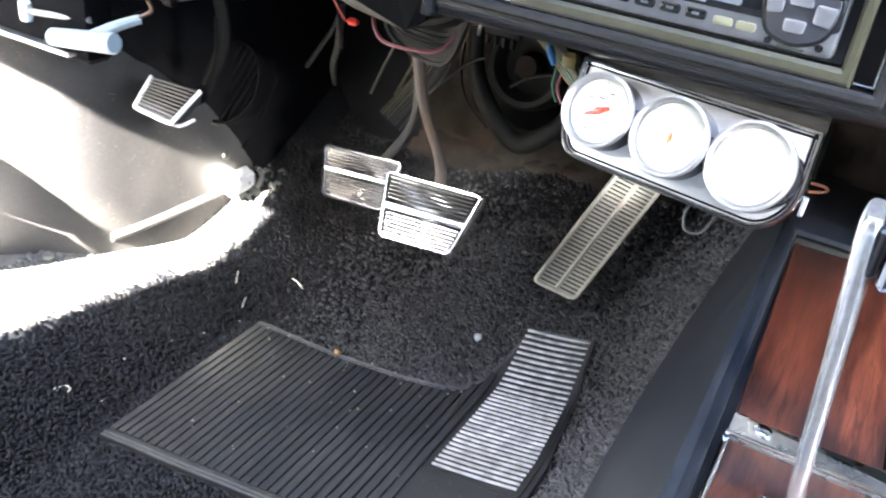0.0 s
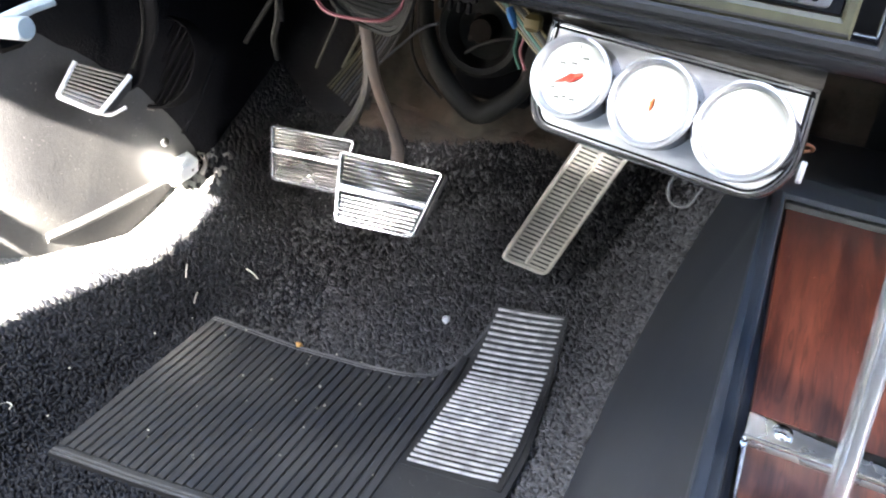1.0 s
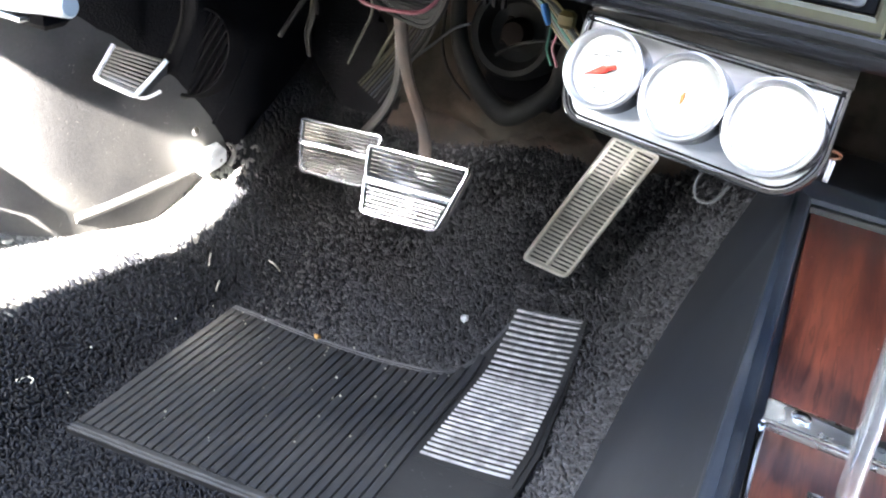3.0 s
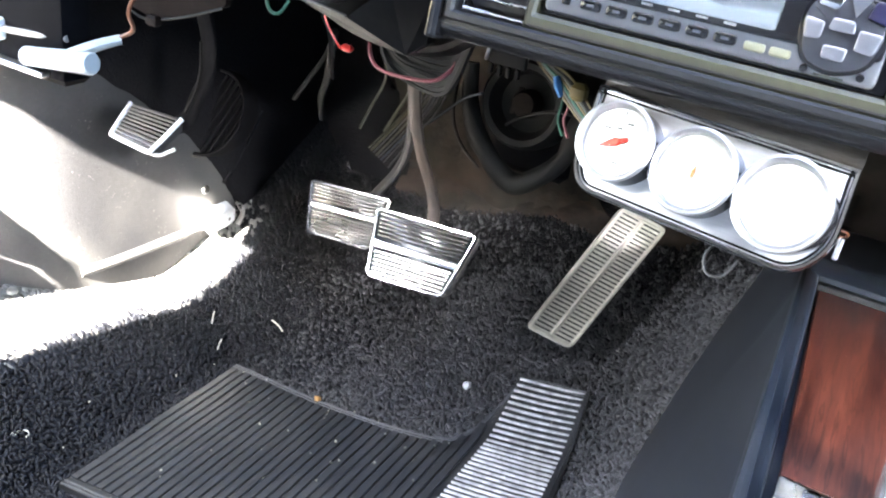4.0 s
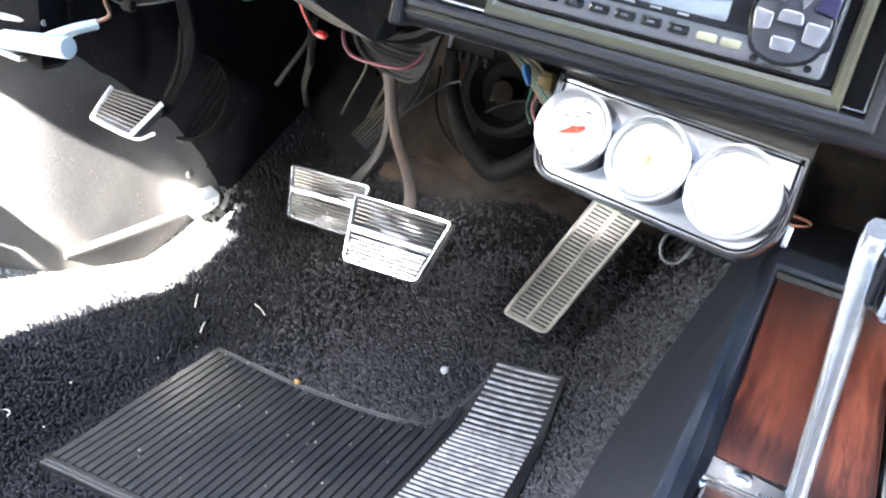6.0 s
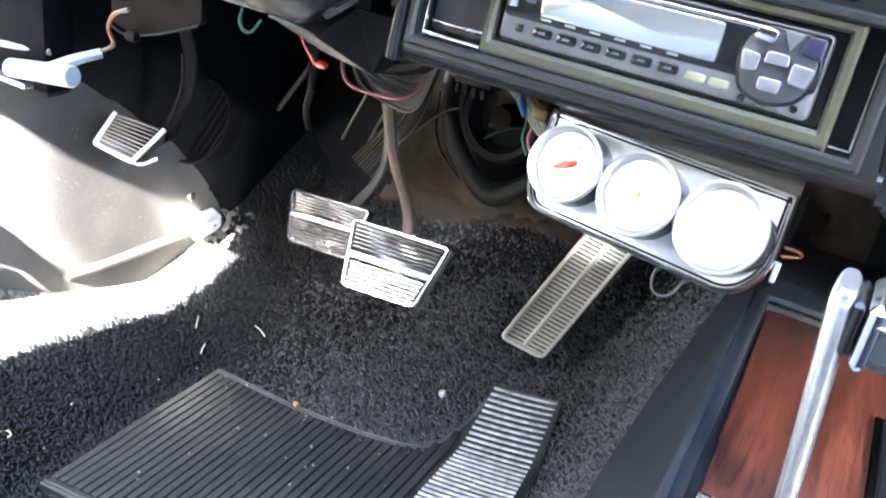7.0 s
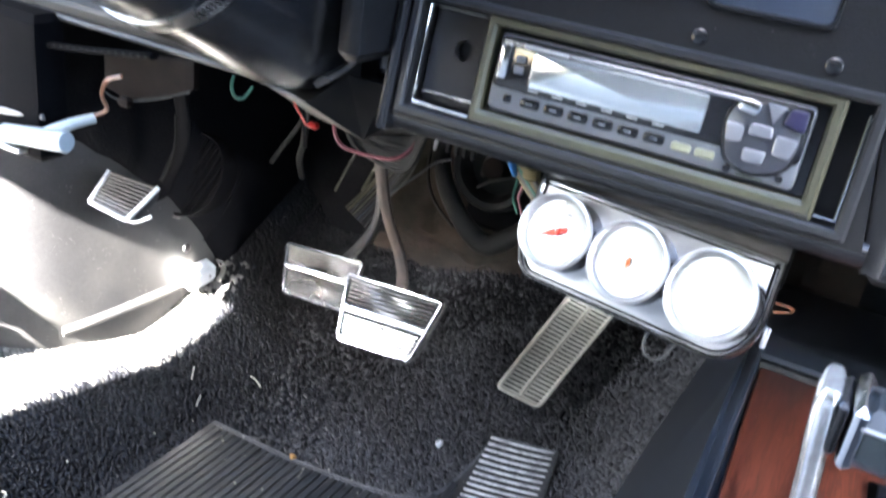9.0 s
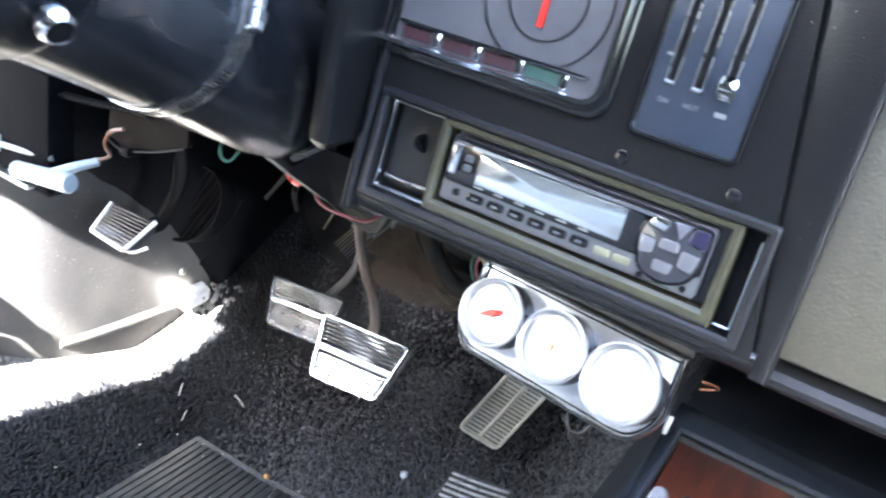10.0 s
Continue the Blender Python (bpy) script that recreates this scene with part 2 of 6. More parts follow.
WIRE = mat("black_wire_jacket", (0.0042, 0.0044, 0.0043), 0.5, dirt=(0.018, 0.018, 0.016), ior=1.28)
COPPER = mat("orange_copper_wire", (0.16, 0.06, 0.03), 0.4, alt=(0.1, 0.04, 0.022))
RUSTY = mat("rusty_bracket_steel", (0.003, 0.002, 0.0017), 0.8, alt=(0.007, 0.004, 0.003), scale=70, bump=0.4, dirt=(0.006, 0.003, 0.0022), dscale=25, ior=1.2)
FIBRE = mat("brown_fibre_pad", (0.034, 0.028, 0.023), 0.95, alt=(0.013, 0.012, 0.01), scale=38, bump=1.0, bscale=110, dirt=(0.05, 0.031, 0.023), dscale=14, ior=1.2)
DUSTY = mat("dusty_black_rubber", (0.008, 0.008, 0.0073), 0.7, alt=(0.006, 0.006, 0.006), scale=60, bump=0.6, dirt=(0.032, 0.029, 0.026), dscale=22, ior=1.25)
FIBRE_EDGE = mat("dusty_brown_fibre", (0.04, 0.031, 0.026), 0.95, alt=(0.016, 0.0135, 0.012), scale=30, bump=1.0, bscale=150, dirt=(0.065, 0.043, 0.034), dscale=22, ior=1.2)
FIBRE_GREY = mat("grey_fibre_pad", (0.014, 0.0135, 0.012), 0.95, alt=(0.007, 0.007, 0.006), scale=50, bump=0.8, bscale=250)
KICK = mat("grained_kick_panel", (0.041, 0.041, 0.0425), 0.5, alt=(0.032, 0.032, 0.034), scale=250, bump=0.3, bscale=600, dirt=(0.11, 0.107, 0.1), dscale=9)
SILLMET = mat("aluminium_sill_plate", (0.6, 0.6, 0.6), 0.4, 1.0, scale=60, bump=0.1)
FACE = mat("silver_radio_face", (0.12, 0.127, 0.142), 0.3, 0.5, alt=(0.1, 0.106, 0.119), scale=60, dirt=(0.14, 0.146, 0.157))
CLUSTER = mat("dark_grey_button_field", (0.028, 0.03, 0.038), 0.26, alt=(0.022, 0.024, 0.031), scale=60)
SILVER = mat("silver_button", (0.22, 0.225, 0.25), 0.26, 0.6, alt=(0.17, 0.175, 0.2), scale=80, dirt=(0.19, 0.19, 0.21))
GRIP = mat("slate_grey_grip", (0.018, 0.024, 0.029), 0.2, alt=(0.014, 0.018, 0.022), scale=60, bump=0.05, dirt=(0.025, 0.03, 0.034), dscale=30)
BEIGE = mat("beige_button", (0.2, 0.195, 0.13), 0.4)
LCD = mat("mirror_display", (0.62, 0.65, 0.67), 0.13, 0.85, alt=(0.56, 0.6, 0.61), rvar=0.04, dirt=(0.5, 0.55, 0.53), dscale=18)
PURPLE = mat("purple_button", (0.012, 0.011, 0.034), 0.3)
SLATE = mat("slate_blue_plate", (0.019, 0.027, 0.043), 0.4, alt=(0.015, 0.021, 0.034), scale=150, stretch=(1, 8, 8), bump=0.2, bscale=200, dirt=(0.03, 0.038, 0.055), dscale=20)
CLOCKFACE = mat("grey_clock_face", (0.085, 0.085, 0.092), 0.24, alt=(0.07, 0.07, 0.076), scale=40, coat=0.8, dirt=(0.12, 0.12, 0.125), dscale=14)
LENS_RED = mat("dark_red_lens", (0.05, 0.021, 0.026), 0.3)
LENS_GREEN = mat("dark_green_lens", (0.04, 0.085, 0.072), 0.3)
PRINT = mat("pale_print", (0.22, 0.22, 0.215), 0.6)
DARKPRINT = mat("dark_print", (0.04, 0.045, 0.04), 0.9, ior=1.1)
GREYPRINT = mat("grey_print", (0.16, 0.16, 0.16), 0.6)
ORANGE = mat("orange_needle", (0.4, 0.1, 0.03), 0.9, ior=1.1)
NEEDLE = mat("red_needle", (0.42, 0.03, 0.02), 0.9, alt=(0.36, 0.025, 0.018), ior=1.1)
ASPHALT = mat("asphalt", (0.045, 0.045, 0.044), 0.9, scale=80, bump=0.5)
LEAF = mat("dry_leaf", (0.55, 0.3, 0.1), 0.8)
CRUMB = mat("pale_crumb", (0.6, 0.58, 0.5), 0.9)
HEADLINER = mat("grey_headliner", (0.3, 0.3, 0.29), 0.95, scale=200, bump=0.3)
SEAT = mat("pale_seat_vinyl", (0.24, 0.245, 0.26), 0.5, alt=(0.2, 0.205, 0.215), scale=120, bump=0.3, bscale=500)
SHELL = mat("dark_trim_panel", (0.015, 0.015, 0.015), 0.8, scale=100, bump=0.2)
WOOD = wood_mat("rosewood_veneer", (0.018, 0.007, 0.006), (0.056, 0.0155, 0.0095), (0.1, 0.028, 0.0155))
WOOD_DULL = wood_mat("dull_rosewood_veneer", (0.04, 0.015, 0.012), (0.085, 0.028, 0.019), (0.13, 0.048, 0.03))


def glass_mat():
    m = bpy.data.materials.new("clear_glass")
    m.use_nodes = True
    nt = m.node_tree
    bs = nt.nodes["Principled BSDF"]
    bs.inputs["Transmission Weight"].default_value = 1.0
    bs.inputs["Roughness"].default_value = 0.02
    bs.inputs["IOR"].default_value = 1.12
    return m


GLASS = glass_mat()


# ---- building helpers ----
def thing(name, at, label, category, group="", kind=""):
    ob = new(name)
    ob.location = at
    ob.empty_display_size = 0.02
    return tagged(ob, label, category, group, kind)


def root_offset(ob):
    v = Vector((0, 0, 0))
    while ob is not None:
        v += ob.location
        ob = ob.parent
    return v


def part(name, bm, material, parent=None, label="", smooth=True):
    """One mesh object from a bmesh in world coordinates, under its parent."""
    me = bpy.data.meshes.new(name)
    bmesh.ops.recalc_face_normals(bm, faces=bm.faces[:])
    bm.to_mesh(me)
    bm.free()
    me.materials.append(material)
    if smooth:
        for p in me.polygons:
            p.use_smooth = True
        try:
            me.set_sharp_from_angle(angle=radians(35))
        except AttributeError:
            pass
    ob = new(name, me)
    if parent is not None:
        me.transform(Matrix.Translation(-root_offset(parent)))
        ob.parent = parent
    if label:
        ob["label"] = label
    return ob


def plane_frame(o, ux, uy):
    """A frame at o with its x along ux, y near uy, z out of the plane."""
    x = Vector(ux).normalized()
    z = x.cross(Vector(uy)).normalized()
    y = z.cross(x)
    m = Matrix((x, y, z)).transposed().to_4x4()
    m.translation = Vector(o)
    return m


def rounded(pts, r, n=5):
    """A polygon with its corners rounded; r is one radius or one each."""
    out = []
    k = len(pts)
    rs = r if isinstance(r, (list, tuple)) else [r] * k
    for i in range(k):
        p, a, b = Vector(pts[i]), Vector(pts[i - 1]), Vector(pts[(i + 1) % k])
        da, db = (a - p), (b - p)
        rr = min(rs[i], da.length * 0.49, db.length * 0.49)
        if rr < 1e-5:
            out.append(p)
            continue
        s, e = p + da.normalized() * rr, p + db.normalized() * rr
        for j in range(n + 1):
            t = j / n
            out.append(s * (1 - t) ** 2 + p * 2 * t * (1 - t) + e * t * t)
    return out


def rect(x0, y0, x1, y1, r=0.0, n=4):
    return rounded([(x0, y0), (x1, y0), (x1, y1), (x0, y1)], r, n)


def inset(pts, d):
    """The outline drawn in by d (convex shapes)."""
    k = len(pts)
    c = sum((Vector(p) for p in pts), Vector((0, 0))) / k
    out = []
    for i in range(k):
        p, a, b = Vector(pts[i]), Vector(pts[i - 1]), Vector(pts[(i + 1) % k])
        t = (b - a).normalized()
        nrm = Vector((-t.y, t.x))
        if nrm.dot(c - p) < 0:
            nrm = -nrm
        out.append(p + nrm * d)
    return out


def prism(m, pts, z0, z1, bevel=0.0, bm=None):
    """A slab with outline pts in frame m, from z0 to z1, its front edge eased by bevel."""
    bm = bm or bmesh.new()
    layers = [(pts, z0), (pts, z1 - bevel)] if bevel else [(pts, z0), (pts, z1)]
    if bevel:
        layers += [(inset(pts, bevel * 0.3), z1 - bevel * 0.3), (inset(pts, bevel), z1)]
    rings = [[bm.verts.new(m @ Vector((p[0], p[1], z))) for p in ps] for ps, z in layers]
    k = len(pts)
    for a, b in zip(rings, rings[1:]):
        for i in range(k):
            bm.faces.new((a[i], a[(i + 1) % k], b[(i + 1) % k], b[i]))
    bm.faces.new(rings[-1])
    bm.faces.new(rings[0][::-1])
    return bm


def ring(m, outer, inner, z0, z1, bevel=0.0, bm=None):
    """A frame between two outlines of equal count."""
    bm = bm or bmesh.new()
    k = len(outer)
    if bevel:
        mo = [Vector(o) * 0.75 + Vector(i) * 0.25 for o, i in zip(outer, inner)]
        mi = [Vector(o) * 0.25 + Vector(i) * 0.75 for o, i in zip(outer, inner)]
        ls = [(outer, z0), (outer, z1 - bevel), (mo, z1), (mi, z1), (inner, z1 - bevel), (inner, z0)]
    else:
        ls = [(outer, z0), (outer, z1), (inner, z1), (inner, z0)]
    rings = [[bm.verts.new(m @ Vector((p[0], p[1], z))) for p in ps] for ps, z in ls]
    for a, b in zip(rings, rings[1:] + rings[:1]):
        for i in range(k):
            bm.faces.new((a[i], a[(i + 1) % k], b[(i + 1) % k], b[i]))
    return bm


def box(c, s, m=None, bevel=0.0, bm=None):
    """A box of size s round c in frame m, edges eased."""
    b = bm or bmesh.new()
    m = m or Matrix.Identity(4)
    fr = m @ Matrix.Translation(Vector(c))
    hx, hy, hz = s[0] / 2, s[1] / 2, s[2] / 2
    r = min(bevel, hx * 0.9, hy * 0.9, hz * 0.9)
    pts = rect(-hx, -hy, hx, hy, r, 2) if r else [Vector(p) for p in ((-hx, -hy), (hx, -hy), (hx, hy), (-hx, hy))]
    if not r:
        return prism(fr, pts, -hz, hz, 0, b)
    ls = [(inset(pts, r), -hz), (pts, -hz + r), (pts, hz - r), (inset(pts, r), hz)]
    rings = [[b.verts.new(fr @ Vector((p[0], p[1], z))) for p in ps] for ps, z in ls]
    k = len(pts)
    for a, d in zip(rings, rings[1:]):
        for i in range(k):
            b.faces.new((a[i], a[(i + 1) % k], d[(i + 1) % k], d[i]))
    b.faces.new(rings[-1])
    b.faces.new(rings[0][::-1])
    return b


def spline(pts, n=6):
    """Points of a smooth curve through pts."""
    p = [Vector(q) for q in pts]
    p = [p[0] * 2 - p[1]] + p + [p[-1] * 2 - p[-2]]
    out = []
    for i in range(1, len(p) - 2):
        for j in range(n):
            t = j / n
            a, b, c, d = p[i - 1], p[i], p[i + 1], p[i + 2]
            out.append(0.5 * ((2 * b) + (c - a) * t + (2 * a - 5 * b + 4 * c - d) * t * t + (3 * b - a - 3 * c + d) * t ** 3))
    out.append(p[-2])
    return out


def tube(pts, r, n=8, smooth=6, flat=1.0, bm=None, up=(0, 0, 1)):
    """A round (or flattened) bar along pts; r is one radius or one each."""
    b = bm or bmesh.new()
    path = spline(pts, smooth) if smooth else [Vector(q) for q in pts]
    k = len(path)
    rings = []
    side = None
    for i, q in enumerate(path):
        d = (path[min(i + 1, k - 1)] - path[max(i - 1, 0)]).normalized()
        if side is None:
            side = d.cross(Vector(up))
            if side.length < 1e-4:
                side = d.cross(Vector((1, 0, 0)))
        side = (side - d * side.dot(d)).normalized()
        other = d.cross(side)
        if isinstance(r, (list, tuple)):
            f = i / (k - 1) * (len(r) - 1)
            j = min(int(f), len(r) - 2)
            rad = r[j] * (1 - f + j) + r[j + 1] * (f - j)
        else:
            rad = r
        rings.append([b.verts.new(q + side * math.cos(2 * math.pi * a / n) * rad + other * math.sin(2 * math.pi * a / n) * rad * flat) for a in range(n)])
    for u, v in zip(rings, rings[1:]):
        for i in range(n):
            b.faces.new((u[i], u[(i + 1) % n], v[(i + 1) % n], v[i]))
    b.faces.new(rings[0][::-1])
    b.faces.new(rings[-1])
    return b


def lathe(m, profile, n=40, bm=None):
    """A body turned round z of frame m from (radius, height) pairs."""
    b = bm or bmesh.new()
    rings = []
    for r, z in profile:
        if r < 1e-6:
            rings.append([b.verts.new(m @ Vector((0, 0, z)))])
        else:
            rings.append([b.verts.new(m @ Vector((r * math.cos(2 * math.pi * a / n), r * math.sin(2 * math.pi * a / n), z))) for a in range(n)])
    for u, v in zip(rings, rings[1:]):
        for i in range(n):
            j = (i + 1) % n
            if len(u) == 1 and len(v) > 1:
                b.faces.new((u[0], v[i], v[j]))
            elif len(v) == 1 and len(u) > 1:
                b.faces.new((u[i], u[j], v[0]))
            elif len(u) > 1:
                b.faces.new((u[i], u[j], v[j], v[i]))
    return b


def lettering(text, m, size, material, parent, name="lettering"):
    cu = bpy.data.curves.new(name, "FONT")
    cu.body = text
    cu.size = size
    cu.align_x, cu.align_y = "CENTER", "CENTER"
    cu.extrude = 0.0002
    tmp = bpy.data.objects.new(name, cu)
    scene.collection.objects.link(tmp)
    dg = bpy.context.evaluated_depsgraph_get()
    me = bpy.data.meshes.new_from_object(tmp.evaluated_get(dg))
    bpy.data.objects.remove(tmp)
    me.transform(Matrix.Translation(-root_offset(parent)) @ m)
    me.materials.clear()
    me.materials.append(material)
    ob = new(name, me)
    ob.parent = parent
    return ob


def speckle(m, scale, size, colour):
    """Fine pale dust specks strewn over a material."""
    nt = m.node_tree
    bs = nt.nodes["Principled BSDF"]
    old = bs.inputs["Base Color"].links[0].from_socket
    tc = nt.nodes.new("ShaderNodeTexCoord")
    vo = nt.nodes.new("ShaderNodeTexVoronoi")
    vo.inputs["Scale"].default_value = scale
    nt.links.new(tc.outputs["Object"], vo.inputs["Vector"])
    patch = nt.nodes.new("ShaderNodeTexNoise")
    patch.inputs["Scale"].default_value = scale / 9
    nt.links.new(tc.outputs["Object"], patch.inputs["Vector"])
    rad = nt.nodes.new("ShaderNodeMapRange")
    rad.inputs["From Min"].default_value, rad.inputs["From Max"].default_value = 0.45, 0.75
    rad.inputs["To Max"].default_value = size
    nt.links.new(patch.outputs["Fac"], rad.inputs["Value"])
    lt = nt.nodes.new("ShaderNodeMath")
    lt.operation = "LESS_THAN"
    nt.links.new(vo.outputs["Distance"], lt.inputs[0])
    nt.links.new(rad.outputs[0], lt.inputs[1])
    mx = nt.nodes.new("ShaderNodeMix")
    mx.data_type = "RGBA"
    mx.inputs["B"].default_value = (*colour, 1)
    nt.links.new(lt.outputs[0], mx.inputs["Factor"])
    nt.links.new(old, mx.inputs["A"])
    nt.links.new(mx.outputs["Result"], bs.inputs["Base Color"])


speckle(KICK, 260, 0.24, (0.22, 0.215, 0.2))
speckle(SKIRT, 160, 0.13, (0.2, 0.2, 0.2))
speckle(VINYL, 200, 0.12, (0.16, 0.15, 0.14))
speckle(RUBBER, 180, 0.12, (0.2, 0.19, 0.18))
speckle(WOOD, 120, 0.1, (0.4, 0.3, 0.26))
speckle(WOOD_DULL, 120, 0.1, (0.4, 0.3, 0.26))


# ---- the floor: one carpet from the rocker to the tunnel and up the toe board ----
def toe(y):
    d = max(0.0, y - 0.84)
    return 0.75 * d * d / (d + 0.03) if d > 0 else 0.0


def ground(x, y):
    z = 0.15 * max(0.0, x + 0.4) + toe(y)
    if x < -0.42:
        z += 0.7 * (-0.42 - x)
    if x > 0.0:
        z += 0.8 * x * x / (x + 0.05)
    return z


def mat_front(x):
    """The floor mat's curved front edge, with the tongue of the heel pad beside the tunnel."""
    ks = ((-0.4, 0.842), (-0.336, 0.8335), (-0.275, 0.825), (-0.19, 0.822), (-0.147, 0.825), (-0.122, 0.8325), (-0.107, 0.857), (-0.097, 0.878), (-0.09, 0.908), (-0.07, 0.916), (0.02, 0.918))
    for (xa, ya), (xb, yb) in zip(ks, ks[1:]):
        if x <= xb:
            return ya + (yb - ya) * max(0.0, x - xa) / (xb - xa)
    return ks[-1][1]


def under_mat(x, y):
    return -0.392 < x < -0.02 and 0.606 < y < mat_front(x) - 0.006


def carpet_sheet():
    """The backing as one sheet, and the loop pile on it as one joined mesh of small worm-like loops."""
    xs = np.arange(-0.575, 0.135, 0.008)
    ys = np.arange(0.34, 1.13, 0.008)
    verts = [(x, y, ground(x, y) + noise.noise((x * 9, y * 9, 0)) * 0.002) for y in ys for x in xs]
    nx = len(xs)
    faces = [(j * nx + i, j * nx + i + 1, (j + 1) * nx + i + 1, (j + 1) * nx + i) for j in range(len(ys) - 1) for i in range(nx - 1)]
    me = bpy.data.meshes.new("floor")
    me.from_pydata(verts, [], faces)
    me.materials.append(CARPET_BACK)
    for p in me.polygons:
        p.use_smooth = True
    base = tagged(new("floor", me), "black loop pile carpet rising up the toe board and tunnel", "carpet", kind="structure")
    rng = np.random.default_rng(4)
    step = 0.0038
    v, f, loop_tones = [], [], []
    k = 8
    ring_u = [(math.cos(2 * math.pi * i / k), math.sin(2 * math.pi * i / k)) for i in range(k)]
    y = 0.44
    while y < 1.115:
        s = (ground(-0.2, y + 0.002) - ground(-0.2, y)) / 0.002
        x = -0.572
        while x < 0.115:
            px, py = x + rng.uniform(-0.45, 0.45) * step, y + rng.uniform(-0.45, 0.45) * step
            sx = (ground(px + 0.002, py) - ground(px - 0.002, py)) / 0.004
            x += step / math.sqrt(1 + sx * sx)
            if under_mat(px, py) or px > -0.37 and py > 1.077 + 0.006 * math.sin(px * 31):
                continue
            a = rng.uniform(0, math.pi)
            la, wb, h = rng.uniform(0.0024, 0.0042), rng.uniform(0.0012, 0.0016), rng.uniform(0.003, 0.005)
            # strip of paler loops follows the sun patch's edge on the carpet
            sun_strip = (-0.508 - px + 0.08 * (py - 0.65) + 0.24 * max(0.0, min(py, 0.89) - 0.8)) / 0.015
            if sun_strip > 0:
                # flatter, wider loops close the dark gaps in the sunlit strip
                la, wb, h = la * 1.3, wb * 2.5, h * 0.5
            c, d = math.cos(a), math.sin(a)
            bend = rng.uniform(-0.25, 0.25) / 0.003
            sy = (ground(px, py + 0.002) - ground(px, py - 0.002)) / 0.004
            nl = math.sqrt(1 + sx * sx + sy * sy)
            nxv, nyv, nzv = -sx / nl, -sy / nl, 1 / nl
            z0 = ground(px, py) + noise.noise((px * 9, py * 9, 0)) * 0.002
            # darker loops paint the shade at left, rear and high on the toe board
            side_shade = max(min(1, (-0.25 - px) / 0.15), min(1, (0.66 - py) / 0.06))
            # share of the blackest loops, the shade painted up the toe board
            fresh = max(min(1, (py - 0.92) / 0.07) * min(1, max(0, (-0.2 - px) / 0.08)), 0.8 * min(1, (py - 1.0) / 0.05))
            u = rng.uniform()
            kind = 2 if u < fresh else 3 if u < sun_strip else int(u < side_shade)
            loop_tones += [kind] * (3 * k)
            i0 = len(v)
            for sc, hh in ((1.0, -0.0006), (0.92, 0.55), (0.55, 0.93)):
                up = hh * h if hh > 0 else hh
                for cu, su in ring_u:
                    u0, w0 = cu * la * sc, su * wb * sc
                    w0 += bend * u0 * u0
                    dx, dy = u0 * c - w0 * d, u0 * d + w0 * c
                    v.append((px + dx + nxv * up, py + dy + nyv * up, z0 + sx * dx + sy * dy + nzv * up))
            v.append((px + nxv * h, py + nyv * h, z0 + nzv * h))
            for r in (0, k):
                for i in range(k):
                    j = (i + 1) % k
                    f.append((i0 + r + i, i0 + r + j, i0 + r + k + j, i0 + r + k + i))
            for i in range(k):
                f.append((i0 + 2 * k + i, i0 + 2 * k + (i + 1) % k, i0 + 3 * k))
        y += step / math.sqrt(1 + s * s)
    me = bpy.data.meshes.new("carpet_pile")
    me.from_pydata(v, [], f)
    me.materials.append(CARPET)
    me.materials.append(CARPET_SHADE)
    me.materials.append(CARPET_DEEP_SHADE)
    me.materials.append(CARPET_SUNLIT)
    me.polygons.foreach_set("material_index", loop_tones)
    me.polygons.foreach_set("use_smooth", [True] * len(f))
    pile = new("carpet_pile", me)
    pile.parent = base
    tagged(pile, "black looped carpet pile", kind="stuff")


carpet_sheet()
part("floor_pan", box((0.2, 0.0, -0.06), (1.8, 2.6, 0.06), bevel=0.01), SHELL)
tagged(bpy.data.objects["floor_pan"], "dark painted steel floor pan under the carpet", "floor", kind="structure")
tagged(part("trim_rear_carpet", box((-0.2, 0.0, -0.02), (0.72, 0.68, 0.04), bevel=0.01), CARPET_WORN), "black carpet behind the driver's mat", "carpet", kind="structure")


# ---- floor mat ----
def mat_height(x, y):
    return ground(x, y) + 0.0075 + noise.noise((x * 12, y * 12, 3)) * 0.0015


